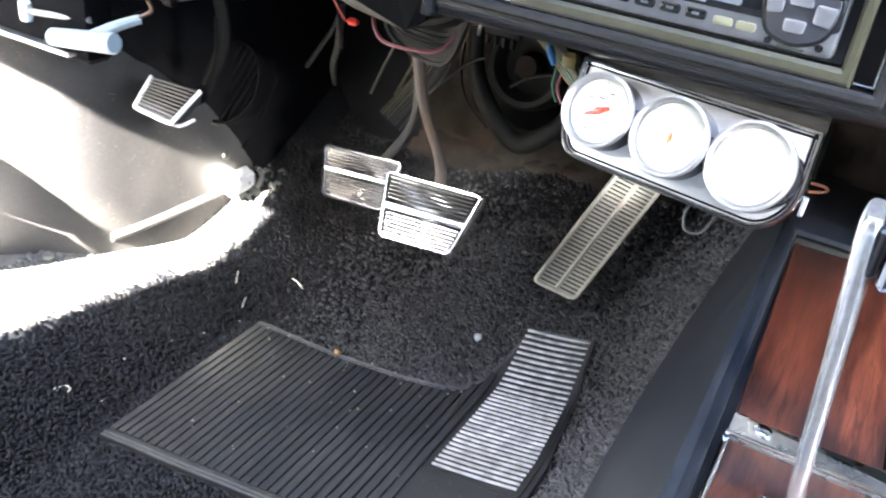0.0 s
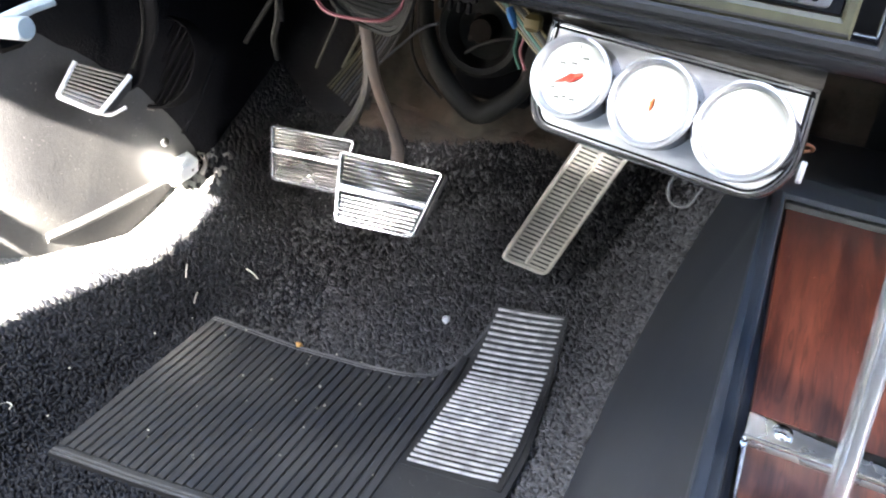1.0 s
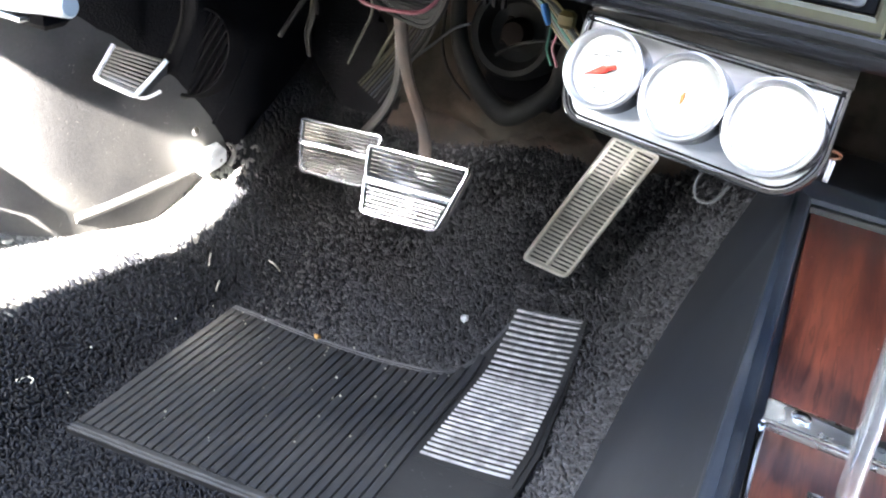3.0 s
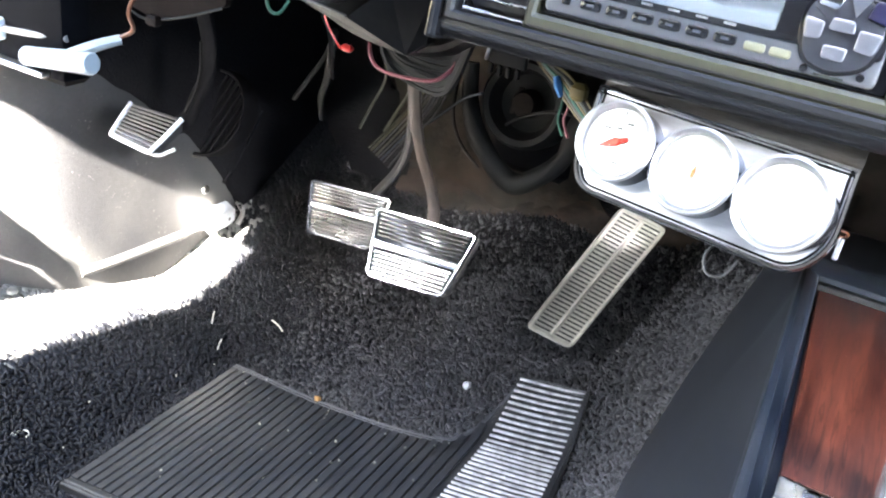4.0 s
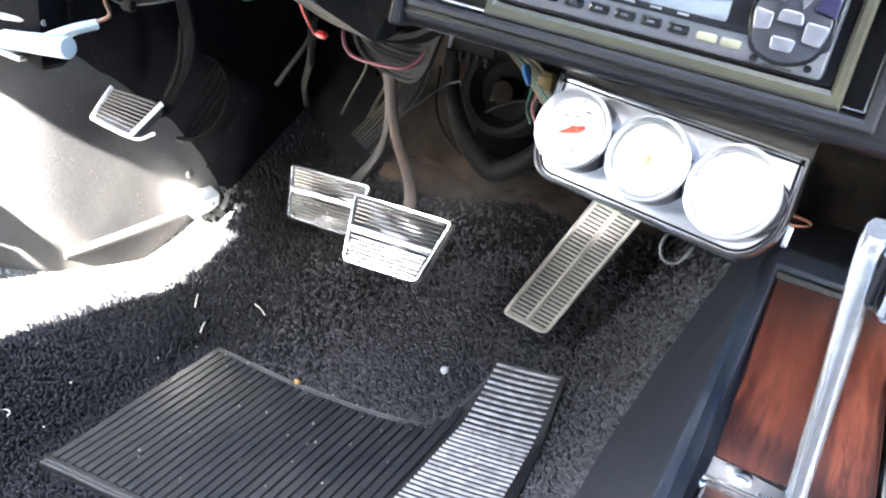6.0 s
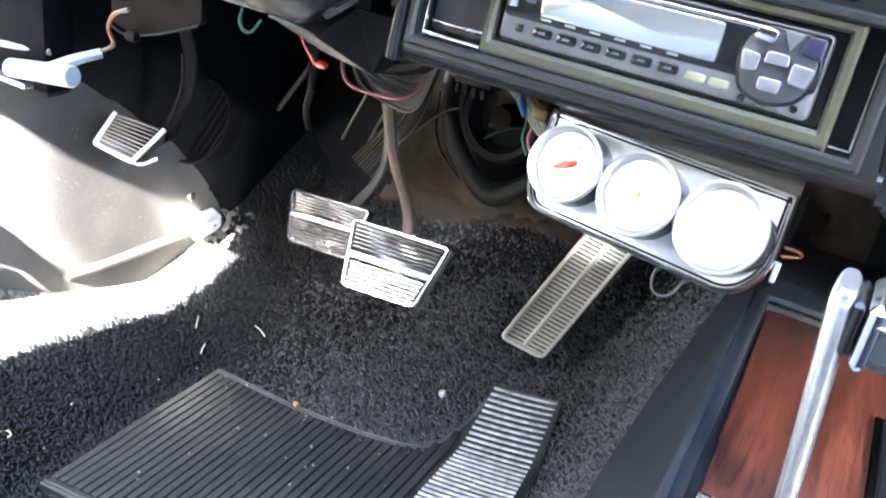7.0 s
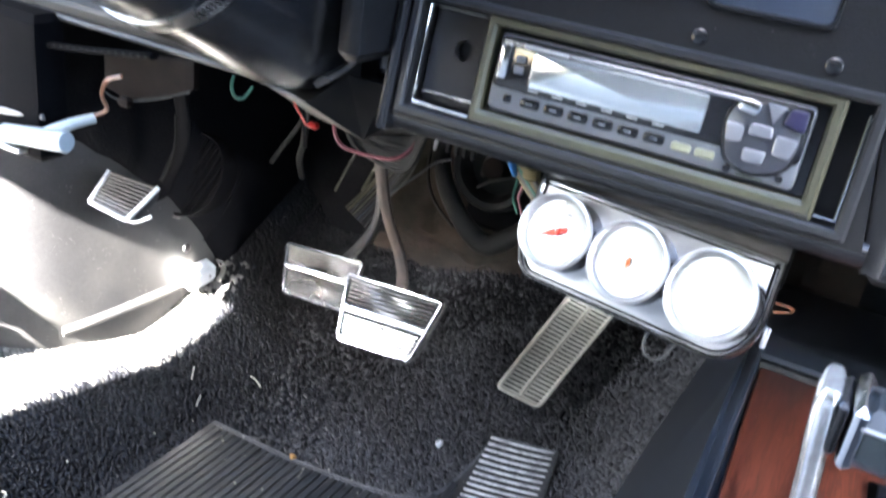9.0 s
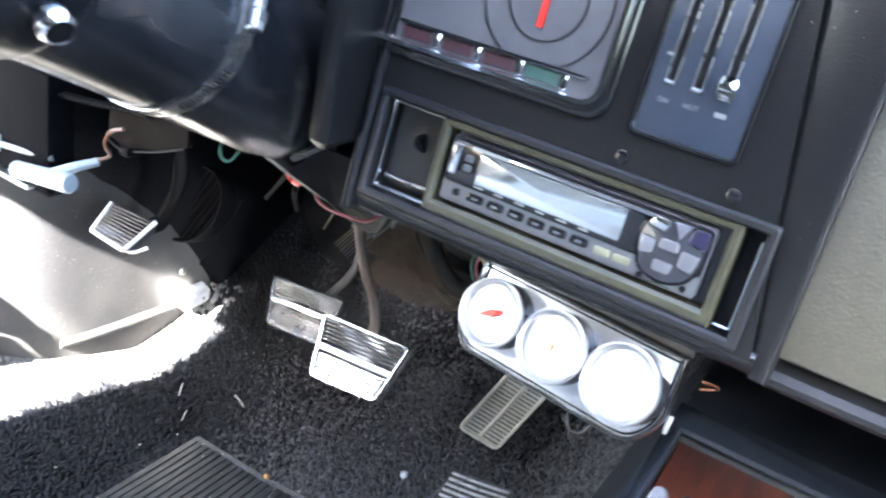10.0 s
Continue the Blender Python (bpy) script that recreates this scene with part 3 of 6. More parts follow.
def floor_mat():
    root = thing("floor_mat", (-0.2, 0.72, ground(-0.2, 0.72)), "black ribbed rubber floor mat dotted with crumbs, lying on carpet", "floor mat")
    bm = bmesh.new()
    rows = []
    n = 120
    for j in range(41):
        v = j / 40
        row = []
        for i in range(n + 1):
            right = 0.006 - max(0, 0.597 + v * 0.32 - 0.75) * 0.13
            x = -0.398 + (right + 0.398) * i / n
            y = 0.597 + v * (mat_front(x) - 0.597)
            row.append(bm.verts.new((x, y, mat_height(x, y))))
        rows.append(row)
    for u, v in zip(rows, rows[1:]):
        for i in range(n):
            bm.faces.new((u[i], u[i + 1], v[i + 1], v[i]))
    ext = bmesh.ops.extrude_face_region(bm, geom=bm.faces[:])
    for e in ext["geom"]:
        if isinstance(e, bmesh.types.BMVert):
            e.co.z -= 0.006
    part("mat_body", bm, RUBBER, root)
    # long flat ribs parted by narrow grooves
    x = -0.392
    while x < -0.098:
        y1 = mat_front(x) - 0.0085
        bm = bmesh.new()
        prof = [(-0.0041, -0.001), (-0.0039, 0.0019), (-0.0032, 0.0026), (0.0032, 0.0026), (0.0039, 0.0019), (0.0041, -0.001)]
        rr = []
        for i in range(13):
            y = 0.609 + (y1 - 0.609) * i / 12
            rr.append([bm.verts.new((x + p[0], y, mat_height(x, y) + p[1])) for p in prof])
        for u, v in zip(rr, rr[1:]):
            for i in range(5):
                bm.faces.new((u[i], u[i + 1], v[i + 1], v[i]))
        bm.faces.new(rr[0])
        bm.faces.new(rr[-1])
        part("rib", bm, RIB, root)
        x += 0.0104
    # twin thin lips along the front and the rear edge
    for back in (0.0012, 0.0056):
        pts = [(-0.397 + 0.377 * i / 40, mat_front(-0.397 + 0.377 * i / 40) - back) for i in range(41)]
        part("border_lip", tube([(px, py, mat_height(px, py) + 0.0006) for px, py in pts], 0.0011, 6, 2), LIP, root)
        pts = [(-0.397 + 0.4 * i / 20, 0.5975 + back) for i in range(21)]
        part("border_lip", tube([(px, py, mat_height(px, py) + 0.0006) for px, py in pts], 0.0013, 6, 2), LIP, root)
    # heel pad ribs
    y = 0.709
    pad = bmesh.new()
    rows = []
    for j in range(14):
        yy = 0.703 + 0.0163 * j
        a, b = -0.092, 0.0 - max(0, yy - 0.75) * 0.1
        rows.append([pad.verts.new((a + (b - a) * i / 8, yy, mat_height(a + (b - a) * i / 8, yy) + 0.0012)) for i in range(9)])
    for u, v in zip(rows, rows[1:]):
        for i in range(8):
            pad.faces.new((u[i], u[i + 1], v[i + 1], v[i]))
    ext = bmesh.ops.extrude_face_region(pad, geom=pad.faces[:])
    for e in ext["geom"]:
        if isinstance(e, bmesh.types.BMVert):
            e.co.z -= 0.003
    hp = part("heel_pad", pad, RUBBER, root, "worn ribbed heel pad")
    i = 0
    while y < 0.914:
        a, b = -0.0885, -0.006 - max(0, y - 0.75) * 0.09
        pts = []
        for k in range(9):
            px = a + (b - a) * k / 8
            pts.append((px, y + 0.004 * (k / 8) ** 2, mat_height(px, y) + 0.0025))
        part("heel_rib", tube(pts, 0.0016, 6, 2, flat=0.9), RUBBER_WORN, hp)
        s = (toe(y + 0.002) - toe(y)) / 0.002
        y += 0.0068 / math.sqrt(1 + s * s)
    return root


floor_mat()


def crumb(x, y, s, material, label, name="crumb", lift=0.001, long=1.0):
    bm = bmesh.new()
    bmesh.ops.create_icosphere(bm, subdivisions=1, radius=s)
    for v in bm.verts:
        v.co.x *= long
        v.co += Vector((random.uniform(-1, 1), random.uniform(-1, 1), random.uniform(-1, 1))) * s * 0.35
    bm.transform(Matrix.Rotation(random.uniform(0, 3), 4, "Z"))
    on_mat = -0.398 < x < 0 and 0.6 < y < mat_front(x)
    z = (mat_height(x, y) + 0.002 if on_mat else ground(x, y) + 0.004) + lift
    bm.transform(Matrix.Translation((x, y, z)))
    return tagged(part(name, bm, material, None), label, name.split("_")[-1])


crumb(-0.274, 0.8245, 0.0036, LEAF, "small orange-brown dry leaf scrap on the mat's edge", "leaf_scrap")
crumb(-0.139, 0.895, 0.0042, WHITE, "small white paper scrap on the carpet", "paper_scrap", long=1.3)
for cx, cy in ((-0.377, 0.829), (-0.366, 0.816), (-0.25, 0.805), (-0.248, 0.798), (-0.196, 0.711), (-0.039, 0.851), (-0.324, 0.647), (-0.265, 0.639), (-0.333, 0.784), (-0.267, 0.763), (-0.33, 0.654), (-0.2, 0.74), (-0.195, 0.746), (-0.252, 0.811), (-0.201, 0.827), (-0.152, 0.795), (-0.36, 0.811), (-0.268, 0.642), (-0.038, 0.879), (-0.042, 0.858), (-0.135, 0.781), (-0.107, 0.68), (-0.195, 0.671), (-0.298, 0.758), (-0.215, 0.77), (-0.18, 0.805), (-0.165, 0.76), (-0.232, 0.83), (-0.128, 0.812), (-0.118, 0.822), (-0.142, 0.83), (-0.345, 0.828), (-0.31, 0.7), (-0.24, 0.69), (-0.155, 0.7), (-0.225, 0.742), (-0.32, 0.8), (-0.12, 0.755), (-0.065, 0.83), (-0.05, 0.8), (-0.27, 0.725)):
    crumb(cx, cy, random.uniform(0.0006, 0.0014), CRUMB, "pale crumb lying on the black rubber mat")
for cx, cy in ((-0.45, 0.68), (-0.43, 0.63), (-0.44, 0.74), (-0.46, 0.6), (-0.43, 0.78), (-0.42, 0.83)):
    crumb(cx, cy, random.uniform(0.0008, 0.0014), CRUMB, "pale crumb caught in the black carpet")


def straw(x, y, dx, dy):
    pts = [(x, y, ground(x, y) + 0.006), (x + dx * 0.5, y + dy * 0.5, ground(x + dx / 2, y + dy / 2) + 0.008), (x + dx, y + dy, ground(x + dx, y + dy) + 0.006)]
    tagged(part("straw", tube(pts, 0.0009, 5, 4), CRUMB), "short pale dry straw lying on the carpet", "straw")


straw(-0.398, 0.903, 0.022, -0.008)
straw(-0.456, 0.87, 0.006, -0.011)
straw(-0.433, 0.857, 0.004, -0.012)
lint = [(-0.455 + 0.006 * math.cos(a * 0.7), 0.606 + 0.006 * math.sin(a * 0.7), ground(-0.455, 0.606) + 0.006) for a in range(7)]
tagged(part("lint_thread", tube(lint, 0.0008, 5, 3), CRUMB), "curled white lint thread on the carpet", "lint")


# ---- kick panel, sill, firewall ----
def kick_x(y):
    d = max(0, y - 0.6)
    return -0.591 + 0.35 * d - 0.285 * d * d - 2.9 * max(0, 0.755 - max(y, 0.6)) ** 2


def kick_panel():
    root = thing("wall_left", (-0.55, 0.8, 0.1), "grained dark kick panel beside the toe board, sunlit at its lower edge", "kick panel", kind="structure")
    bm = bmesh.new()
    rows = []
    ys = [0.60 + 0.02 * i for i in range(28)]
    for y in ys:
        rows.append([bm.verts.new((kick_x(y), y, z)) for z in (0.0, 0.06, 0.1, 0.14, 0.2, 0.26, 0.32, 0.5, 0.85)])
    for u, v in zip(rows, rows[1:]):
        for i in range(8):
            bm.faces.new((u[i], u[i + 1], v[i + 1], v[i]))
    ext = bmesh.ops.extrude_face_region(bm, geom=bm.faces[:])
    for e in ext["geom"]:
        if isinstance(e, bmesh.types.BMVert):
            e.co.x -= 0.02
    part("panel", bm, KICK, root)
    # moulded rail along the lower edge
    part("moulded_rail", tube([(kick_x(y) - 0.0015, y, z) for y, z in ((0.758, 0.107), (0.8, 0.11), (0.86, 0.116), (0.905, 0.12))], [0.006, 0.0065, 0.0065, 0.006], 10, 6), KICK, root)
    part("screw", lathe(plane_frame((kick_x(0.91) + 0.001, 0.91, 0.168), (0, 1, 0), (0, 0, 1)), [(0.0055, 0), (0.005, 0.002), (0.003, 0.003), (0, 0.003)], 14), WORN_CHROME, root)
    # clamp at the corner
    bx = kick_x(0.925)
    cap = part("corner_clip", box((bx + 0.008, 0.922, 0.131), (0.022, 0.046, 0.034), Matrix.Translation((0, 0, 0)), 0.0105), WHITE, root, "pale clip at the panel's corner")
    part("clip_tongue", box((bx + 0.014, 0.915, 0.146), (0.012, 0.024, 0.012), bevel=0.004), WHITE, cap)
    part("clip_screw", lathe(plane_frame((bx + 0.0165, 0.93, 0.13), (0, 1, 0), (0, 0, 1)), [(0.005, 0), (0.0045, 0.002), (0, 0.003)], 12), ARM_GREY, cap)
    part("clip_shell", tube([(bx + 0.018, 0.944, 0.148), (bx + 0.022, 0.95, 0.134), (bx + 0.018, 0.946, 0.118)], 0.003, 8, 4), WORN_CHROME, cap)
    part("corner_tab", box((kick_x(0.955) + 0.014, 0.955, 0.108), (0.014, 0.01, 0.01), bevel=0.003), ARM_GREY, root)
    # black carpet forward of the clip, extended up and back as painted shade
    bm = bmesh.new()
    rows = []
    for p in spline([Vector(q) for q in ((0.1, 0.965, 0), (0.15, 0.948, 0), (0.2, 0.918, 0), (0.26, 0.86, 0), (0.32, 0.785, 0), (0.4, 0.7, 0), (0.6, 0.66, 0), (0.85, 0.66, 0))], 5):
        z, y0 = p[0], p[1]
        col = []
        for i in range(24):
            y = y0 + (1.135 - y0) * i / 23
            up = 0.0045 * min(1.0, i / 2.0) + 0.0015 * noise.noise((y * 30, z * 30, 2))
            col.append(bm.verts.new((kick_x(y) + up, y, z)))
        rows.append(col)
    for u, v in zip(rows, rows[1:]):
        for i in range(23):
            bm.faces.new((u[i], u[i + 1], v[i + 1], v[i]))
    part("carpet_side", bm, CARPET_UPPER, root, "black carpet over the forward half, extended as shade on the upper panel")
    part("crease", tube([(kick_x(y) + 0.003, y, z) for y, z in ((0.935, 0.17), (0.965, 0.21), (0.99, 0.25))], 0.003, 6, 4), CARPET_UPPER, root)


kick_panel()


def sill():
    root = thing("trim_sill", (-0.56, 0.4, 0.09), "aluminium door sill plate with a fluted edge, in sunlight", "sill", kind="structure")
    prof = [(-0.16, 0.03), (-0.16, 0.1), (-0.06, 0.115), (-0.012, 0.108), (0.0, 0.1), (0.006, 0.085), (0.006, 0.03)]
    bm = bmesh.new()
    rr = [[bm.verts.new((-0.555 + px, y, z - 0.004)) for px, z in prof] for y in (-1.2, 0.0, 0.4, 0.6, 0.7)]
    for u, v in zip(rr, rr[1:]):
        for i in range(len(prof)):
            bm.faces.new((u[i], u[(i + 1) % 7], v[(i + 1) % 7], v[i]))
    bm.faces.new(rr[0])
    bm.faces.new(rr[-1])
    part("plate", bm, SILLMET, root)
    part("screw", lathe(plane_frame((-0.565, 0.69, 0.104), (1, 0, 0), (0, 1, 0)), [(0.006, 0), (0.005, 0.003), (0, 0.004)], 14), WORN_CHROME, root)


sill()


def firewall():
    root = thing("wall_front", (-0.1, 1.13, 0.3), "steel firewall behind brown fibre insulation under the dash", "firewall", kind="structure")
    part("panel", box((0.26, 1.15, 0.4), (1.92, 0.03, 0.9), bevel=0.005), SHELL, root)
    # carpet carried up the left of the toe board
    bm = bmesh.new()
    rows = []
    for i in range(30):
        x = -0.56 + 0.215 * i / 29
        rows.append([bm.verts.new((x, y + noise.noise((x * 20, z * 20, 1)) * 0.004, z)) for y, z in ((1.085, 0.16), (1.1, 0.22), (1.115, 0.28), (1.12, 0.34 - 0.10 * max(0, (i - 12) / 17) ** 1.5 * 1.2))])
    for u, v in zip(rows, rows[1:]):
        for k in range(3):
            bm.faces.new((u[k], u[k + 1], v[k + 1], v[k]))
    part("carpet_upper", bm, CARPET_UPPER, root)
    # uneven fibre pad
    bm = bmesh.new()
    rows = []
    for i in range(50):
        x0 = -0.362 + 0.562 * i / 49
        col = []
        for k in range(26):
            z = 0.145 + 0.385 * k / 25
            # torn, slanting left edge
            x = x0 - (1 - i / 49) ** 3 * (0.22 * max(0.0, z - 0.24) + 0.012 * noise.noise((3, z * 40, 1)))
            y = min(1.128, 1.1 - 0.024 * noise.noise((x * 11, z * 9, 5)) - 0.014 * noise.noise((x * 31, z * 31, 7)) - 0.006 * noise.noise((x * 90, z * 90, 3)) - 0.016 * math.exp(-((z - 0.2) / 0.03) ** 2))
            col.append(bm.verts.new((x, y, z)))
        rows.append(col)
    for u, v in zip(rows, rows[1:]):
        for k in range(25):
            bm.faces.new((u[k], u[k + 1], v[k + 1], v[k]))
    # the pad's lower edge lies over the top of the carpet
    lip = bmesh.new()
    rows = []
    for i in range(60):
        x = -0.352 + 0.427 * i / 59
        y0 = 1.071 + 0.006 * math.sin(x * 31) + 0.003 * noise.noise((x * 60, 0, 9))
        rows.append([lip.verts.new((x, y0 + d, ground(x, y0 + d) + h + 0.0035 * noise.noise((x * 45, d * 60, 4)))) for d, h in ((0.0, -0.001), (0.001, 0.005), (0.008, 0.008), (0.02, 0.009), (0.035, 0.01), (0.055, 0.012))])
    for u, v in zip(rows, rows[1:]):
        for k in range(5):
            lip.faces.new((u[k], u[k + 1], v[k + 1], v[k]))
    part("pad_edge", lip, FIBRE_EDGE, root, "dusty brown lower edge of the pad")
    part("insulation_pad", bm, FIBRE, root, "torn brown fibre insulation pad")


firewall()


# ---- pedals ----
def pedal_pad(root, bl, br, tr, tl, ribs, trim, band=None, thick=0.012, open_top=False, bar_metal=None, flat_low=True):
    bl, br, tr, tl = map(Vector, (bl, br, tr, tl))
    m = plane_frame(bl, br - bl, tl - bl)
    inv = m.inverted()
    pts = [(inv @ p).to_2d() for p in (bl, br, tr, tl)]
    out = rounded(pts, 0.007, 5)
    part("pad_base", prism(m, inset(out, 0.001), -thick, 0.0, 0.001), RUBBER, root)
    plate = part("pad_face", prism(m, inset(out, 0.0022), 0.0002, 0.0008, 0.0003), GLOSS, root, "black pad face between bright ribs")

    def at(u, v):
        lo = Vector(pts[0]).lerp(Vector(pts[1]), u)
        hi = Vector(pts[3]).lerp(Vector(pts[2]), u)
        return lo.lerp(hi, v)
    if open_top:
        rim = [at(0.0, 0.97), at(0.0, 0.1), at(0.05, 0.01), at(0.5, 0.0), at(0.95, 0.01), at(1.0, 0.1), at(1.0, 0.97)]
        part("pad_trim", tube([m @ Vector((p.x, p.y, 0.001)) for p in rim], 0.0024, 8, 5), trim, root, "polished bright pad trim")
    else:
        part("pad_trim", ring(m, out, inset(out, 0.0033), -0.003, 0.003, 0.0012), trim, root, "polished bright pad trim")
    for k in range(ribs):
        v = 0.085 + 0.83 * k / (ribs - 1)
        if band and band[0] - 0.02 < v < band[1] + 0.02:
            continue
        a, b = at(0.06, v), at(0.94, v)
        if band and flat_low and v < band[0]:
            d = b - a
            mm = m @ Matrix.Translation((*((a + b) / 2), 0.0014)) @ Matrix.Rotation(math.atan2(d.y, d.x), 4, "Z")
            bar = box((0, 0, 0), (d.length, 0.0026, 0.0022), mm, 0.0006)
        else:
            bar = tube([m @ Vector((q.x, q.y, 0.0009)) for q in (a, b)], 0.0013, 8, 0, up=m.col[2].to_3d())
        part("pad_rib", bar, bar_metal or PAD_METAL, plate)
    if band:
        a, b, c, d = at(0.04, band[0]), at(0.96, band[0]), at(0.96, band[1]), at(0.04, band[1])
        part("pad_band", prism(m, [a, b, c, d], 0.0, 0.003, 0.0012), trim, plate, "wide polished band")
    return m


def brake_pedal():
    root = thing("brake_pedal", (-0.178, 0.8, 0.25), "brake pedal with chrome-trimmed ribbed pad on a tan steel arm", "pedal", "foot pedals")
    pedal_pad(root, (-0.2135, 0.789, 0.2175), (-0.1365, 0.7915, 0.2228), (-0.1245, 0.8225, 0.2775), (-0.2275, 0.82, 0.272), 15, CHROME, (0.43, 0.55))
    part("arm", tube([(-0.178, 0.815, 0.252), (-0.178, 0.836, 0.268), (-0.184, 0.838, 0.295), (-0.195, 0.826, 0.335), (-0.198, 0.812, 0.375), (-0.197, 0.795, 0.43), (-0.195, 0.78, 0.5)], [0.006, 0.0062, 0.0058, 0.0056, 0.006, 0.0065, 0.0065], 10, 6, flat=0.65), ARM_TAN, root, "tan primed steel pedal arm")


def clutch_pedal():
    root = thing("clutch_pedal", (-0.295, 0.87, 0.22), "clutch pedal with chrome-trimmed ribbed pad on a grey steel arm", "pedal", "foot pedals")
    pedal_pad(root, (-0.331, 0.862, 0.193), (-0.255, 0.864, 0.198), (-0.246, 0.883, 0.252), (-0.343, 0.881, 0.2445), 15, CHROME, (0.51, 0.61), flat_low=False)
    part("arm", tube([(-0.285, 0.876, 0.225), (-0.27, 0.893, 0.25), (-0.25, 0.89, 0.28), (-0.23, 0.87, 0.32), (-0.222, 0.85, 0.37), (-0.218, 0.83, 0.43), (-0.215, 0.81, 0.5)], 0.0062, 8, 6, flat=0.7), ARM_DULL, root, "thin grey steel pedal arm")


def gas_pedal():
    root = thing("accelerator_pedal", (-0.047, 0.95, 0.21), "long tarnished aluminium accelerator pedal with ladder ribs", "pedal", "foot pedals")
    bl, br, tr, tl = (-0.0885, 0.893, 0.165), (-0.0445, 0.907, 0.151), (-0.002, 1.005, 0.262), (-0.048, 0.991, 0.277)
    bl, br, tr, tl = map(Vector, (bl, br, tr, tl))
    m = plane_frame(bl, br - bl, tl - bl)
    inv = m.inverted()
    pts = [(inv @ p).to_2d() for p in (bl, br, tr, tl)]
    out = rounded(pts, 0.008, 6)
    base = part("plate", prism(m, out, -0.008, 0.0, 0.0015), PEDAL_ALU, root)
    part("edge_trim", ring(m, out, inset(out, 0.0042), -0.004, 0.0028, 0.001), PEDAL_ALU, root, "bright rolled pedal edge")

    def at(u, v):
        return Vector(pts[0]).lerp(Vector(pts[1]), u).lerp(Vector(pts[3]).lerp(Vector(pts[2]), u), v)
    a, b = at(0.5, 0.03), at(0.5, 0.97)
    d = b - a
    part("centre_rib", box((0, 0, 0), (d.length, 0.0032, 0.003), m @ Matrix.Translation((*((a + b) / 2), 0.001)) @ Matrix.Rotation(math.atan2(d.y, d.x), 4, "Z"), 0.0008), PEDAL_ALU, base)
    for side in ((0.09, 0.44), (0.56, 0.91)):
        for k in range(32):
            v = 0.045 + 0.91 * k / 31
            p, q = at(side[0], v), at(side[1], v)
            d = q - p
            part("ladder_rib", box((0, 0, 0), (d.length, 0.0015, 0.002), m @ Matrix.Translation((*((p + q) / 2), 0.0008)) @ Matrix.Rotation(math.atan2(d.y, d.x), 4, "Z"), 0.0004), RUBBER, base)
    part("lever", tube([(-0.045, 0.985, 0.235), (-0.05, 1.01, 0.25), (-0.08, 1.05, 0.25), (-0.1, 1.08, 0.27), (-0.1, 1.1, 0.36)], 0.006, 8, 5), GLOSS, root, "black throttle lever")


def parking_pedal():
    root = thing("parking_brake_pedal", (-0.44, 0.75, 0.3), "small parking brake pedal, chrome-rimmed ribbed pad on a black arm", "pedal", "foot pedals")
    pedal_pad(root, (-0.467, 0.734, 0.292), (-0.42, 0.734, 0.288), (-0.406, 0.764, 0.317), (-0.465, 0.758, 0.319), 10, BRIGHT_TRIM, thick=0.012, open_top=True, bar_metal=ARM_DULL)
    part("arm", tube([(-0.43, 0.765, 0.3), (-0.407, 0.768, 0.316), (-0.397, 0.768, 0.337), (-0.384, 0.766, 0.361), (-0.379, 0.764, 0.385), (-0.381, 0.76, 0.415), (-0.388, 0.75, 0.46)], [0.008, 0.0085, 0.008, 0.008, 0.008, 0.0085, 0.009], 12, 6, flat=0.45, up=(0, 1, 0)), FELT, root, "curved black arm")
    # separate thin strip stands in for the arm's glint
    part("arm_glint", tube([(-0.404, 0.762, 0.325), (-0.392, 0.761, 0.348), (-0.386, 0.7605, 0.37), (-0.3855, 0.76, 0.395)], 0.0012, 6, 5), ROD, root, "thin strip painted in for the glint along the arm")
    part("pad_hinge", tube([(-0.43, 0.742, 0.284), (-0.418, 0.744, 0.284), (-0.407, 0.752, 0.291)], 0.0018, 6, 3), BRIGHT_TRIM, root)


brake_pedal()
clutch_pedal()
gas_pedal()
parking_pedal()


# ---- dashboard ----
DASH = plane_frame((0, 0.643, 0.52), (1, 0, 0), (0, 0.17, 1))


def circle(cx, cy, r, n=40):
    return [Vector((cx + r * math.cos(2 * math.pi * i / n), cy + r * math.sin(2 * math.pi * i / n))) for i in range(n)]


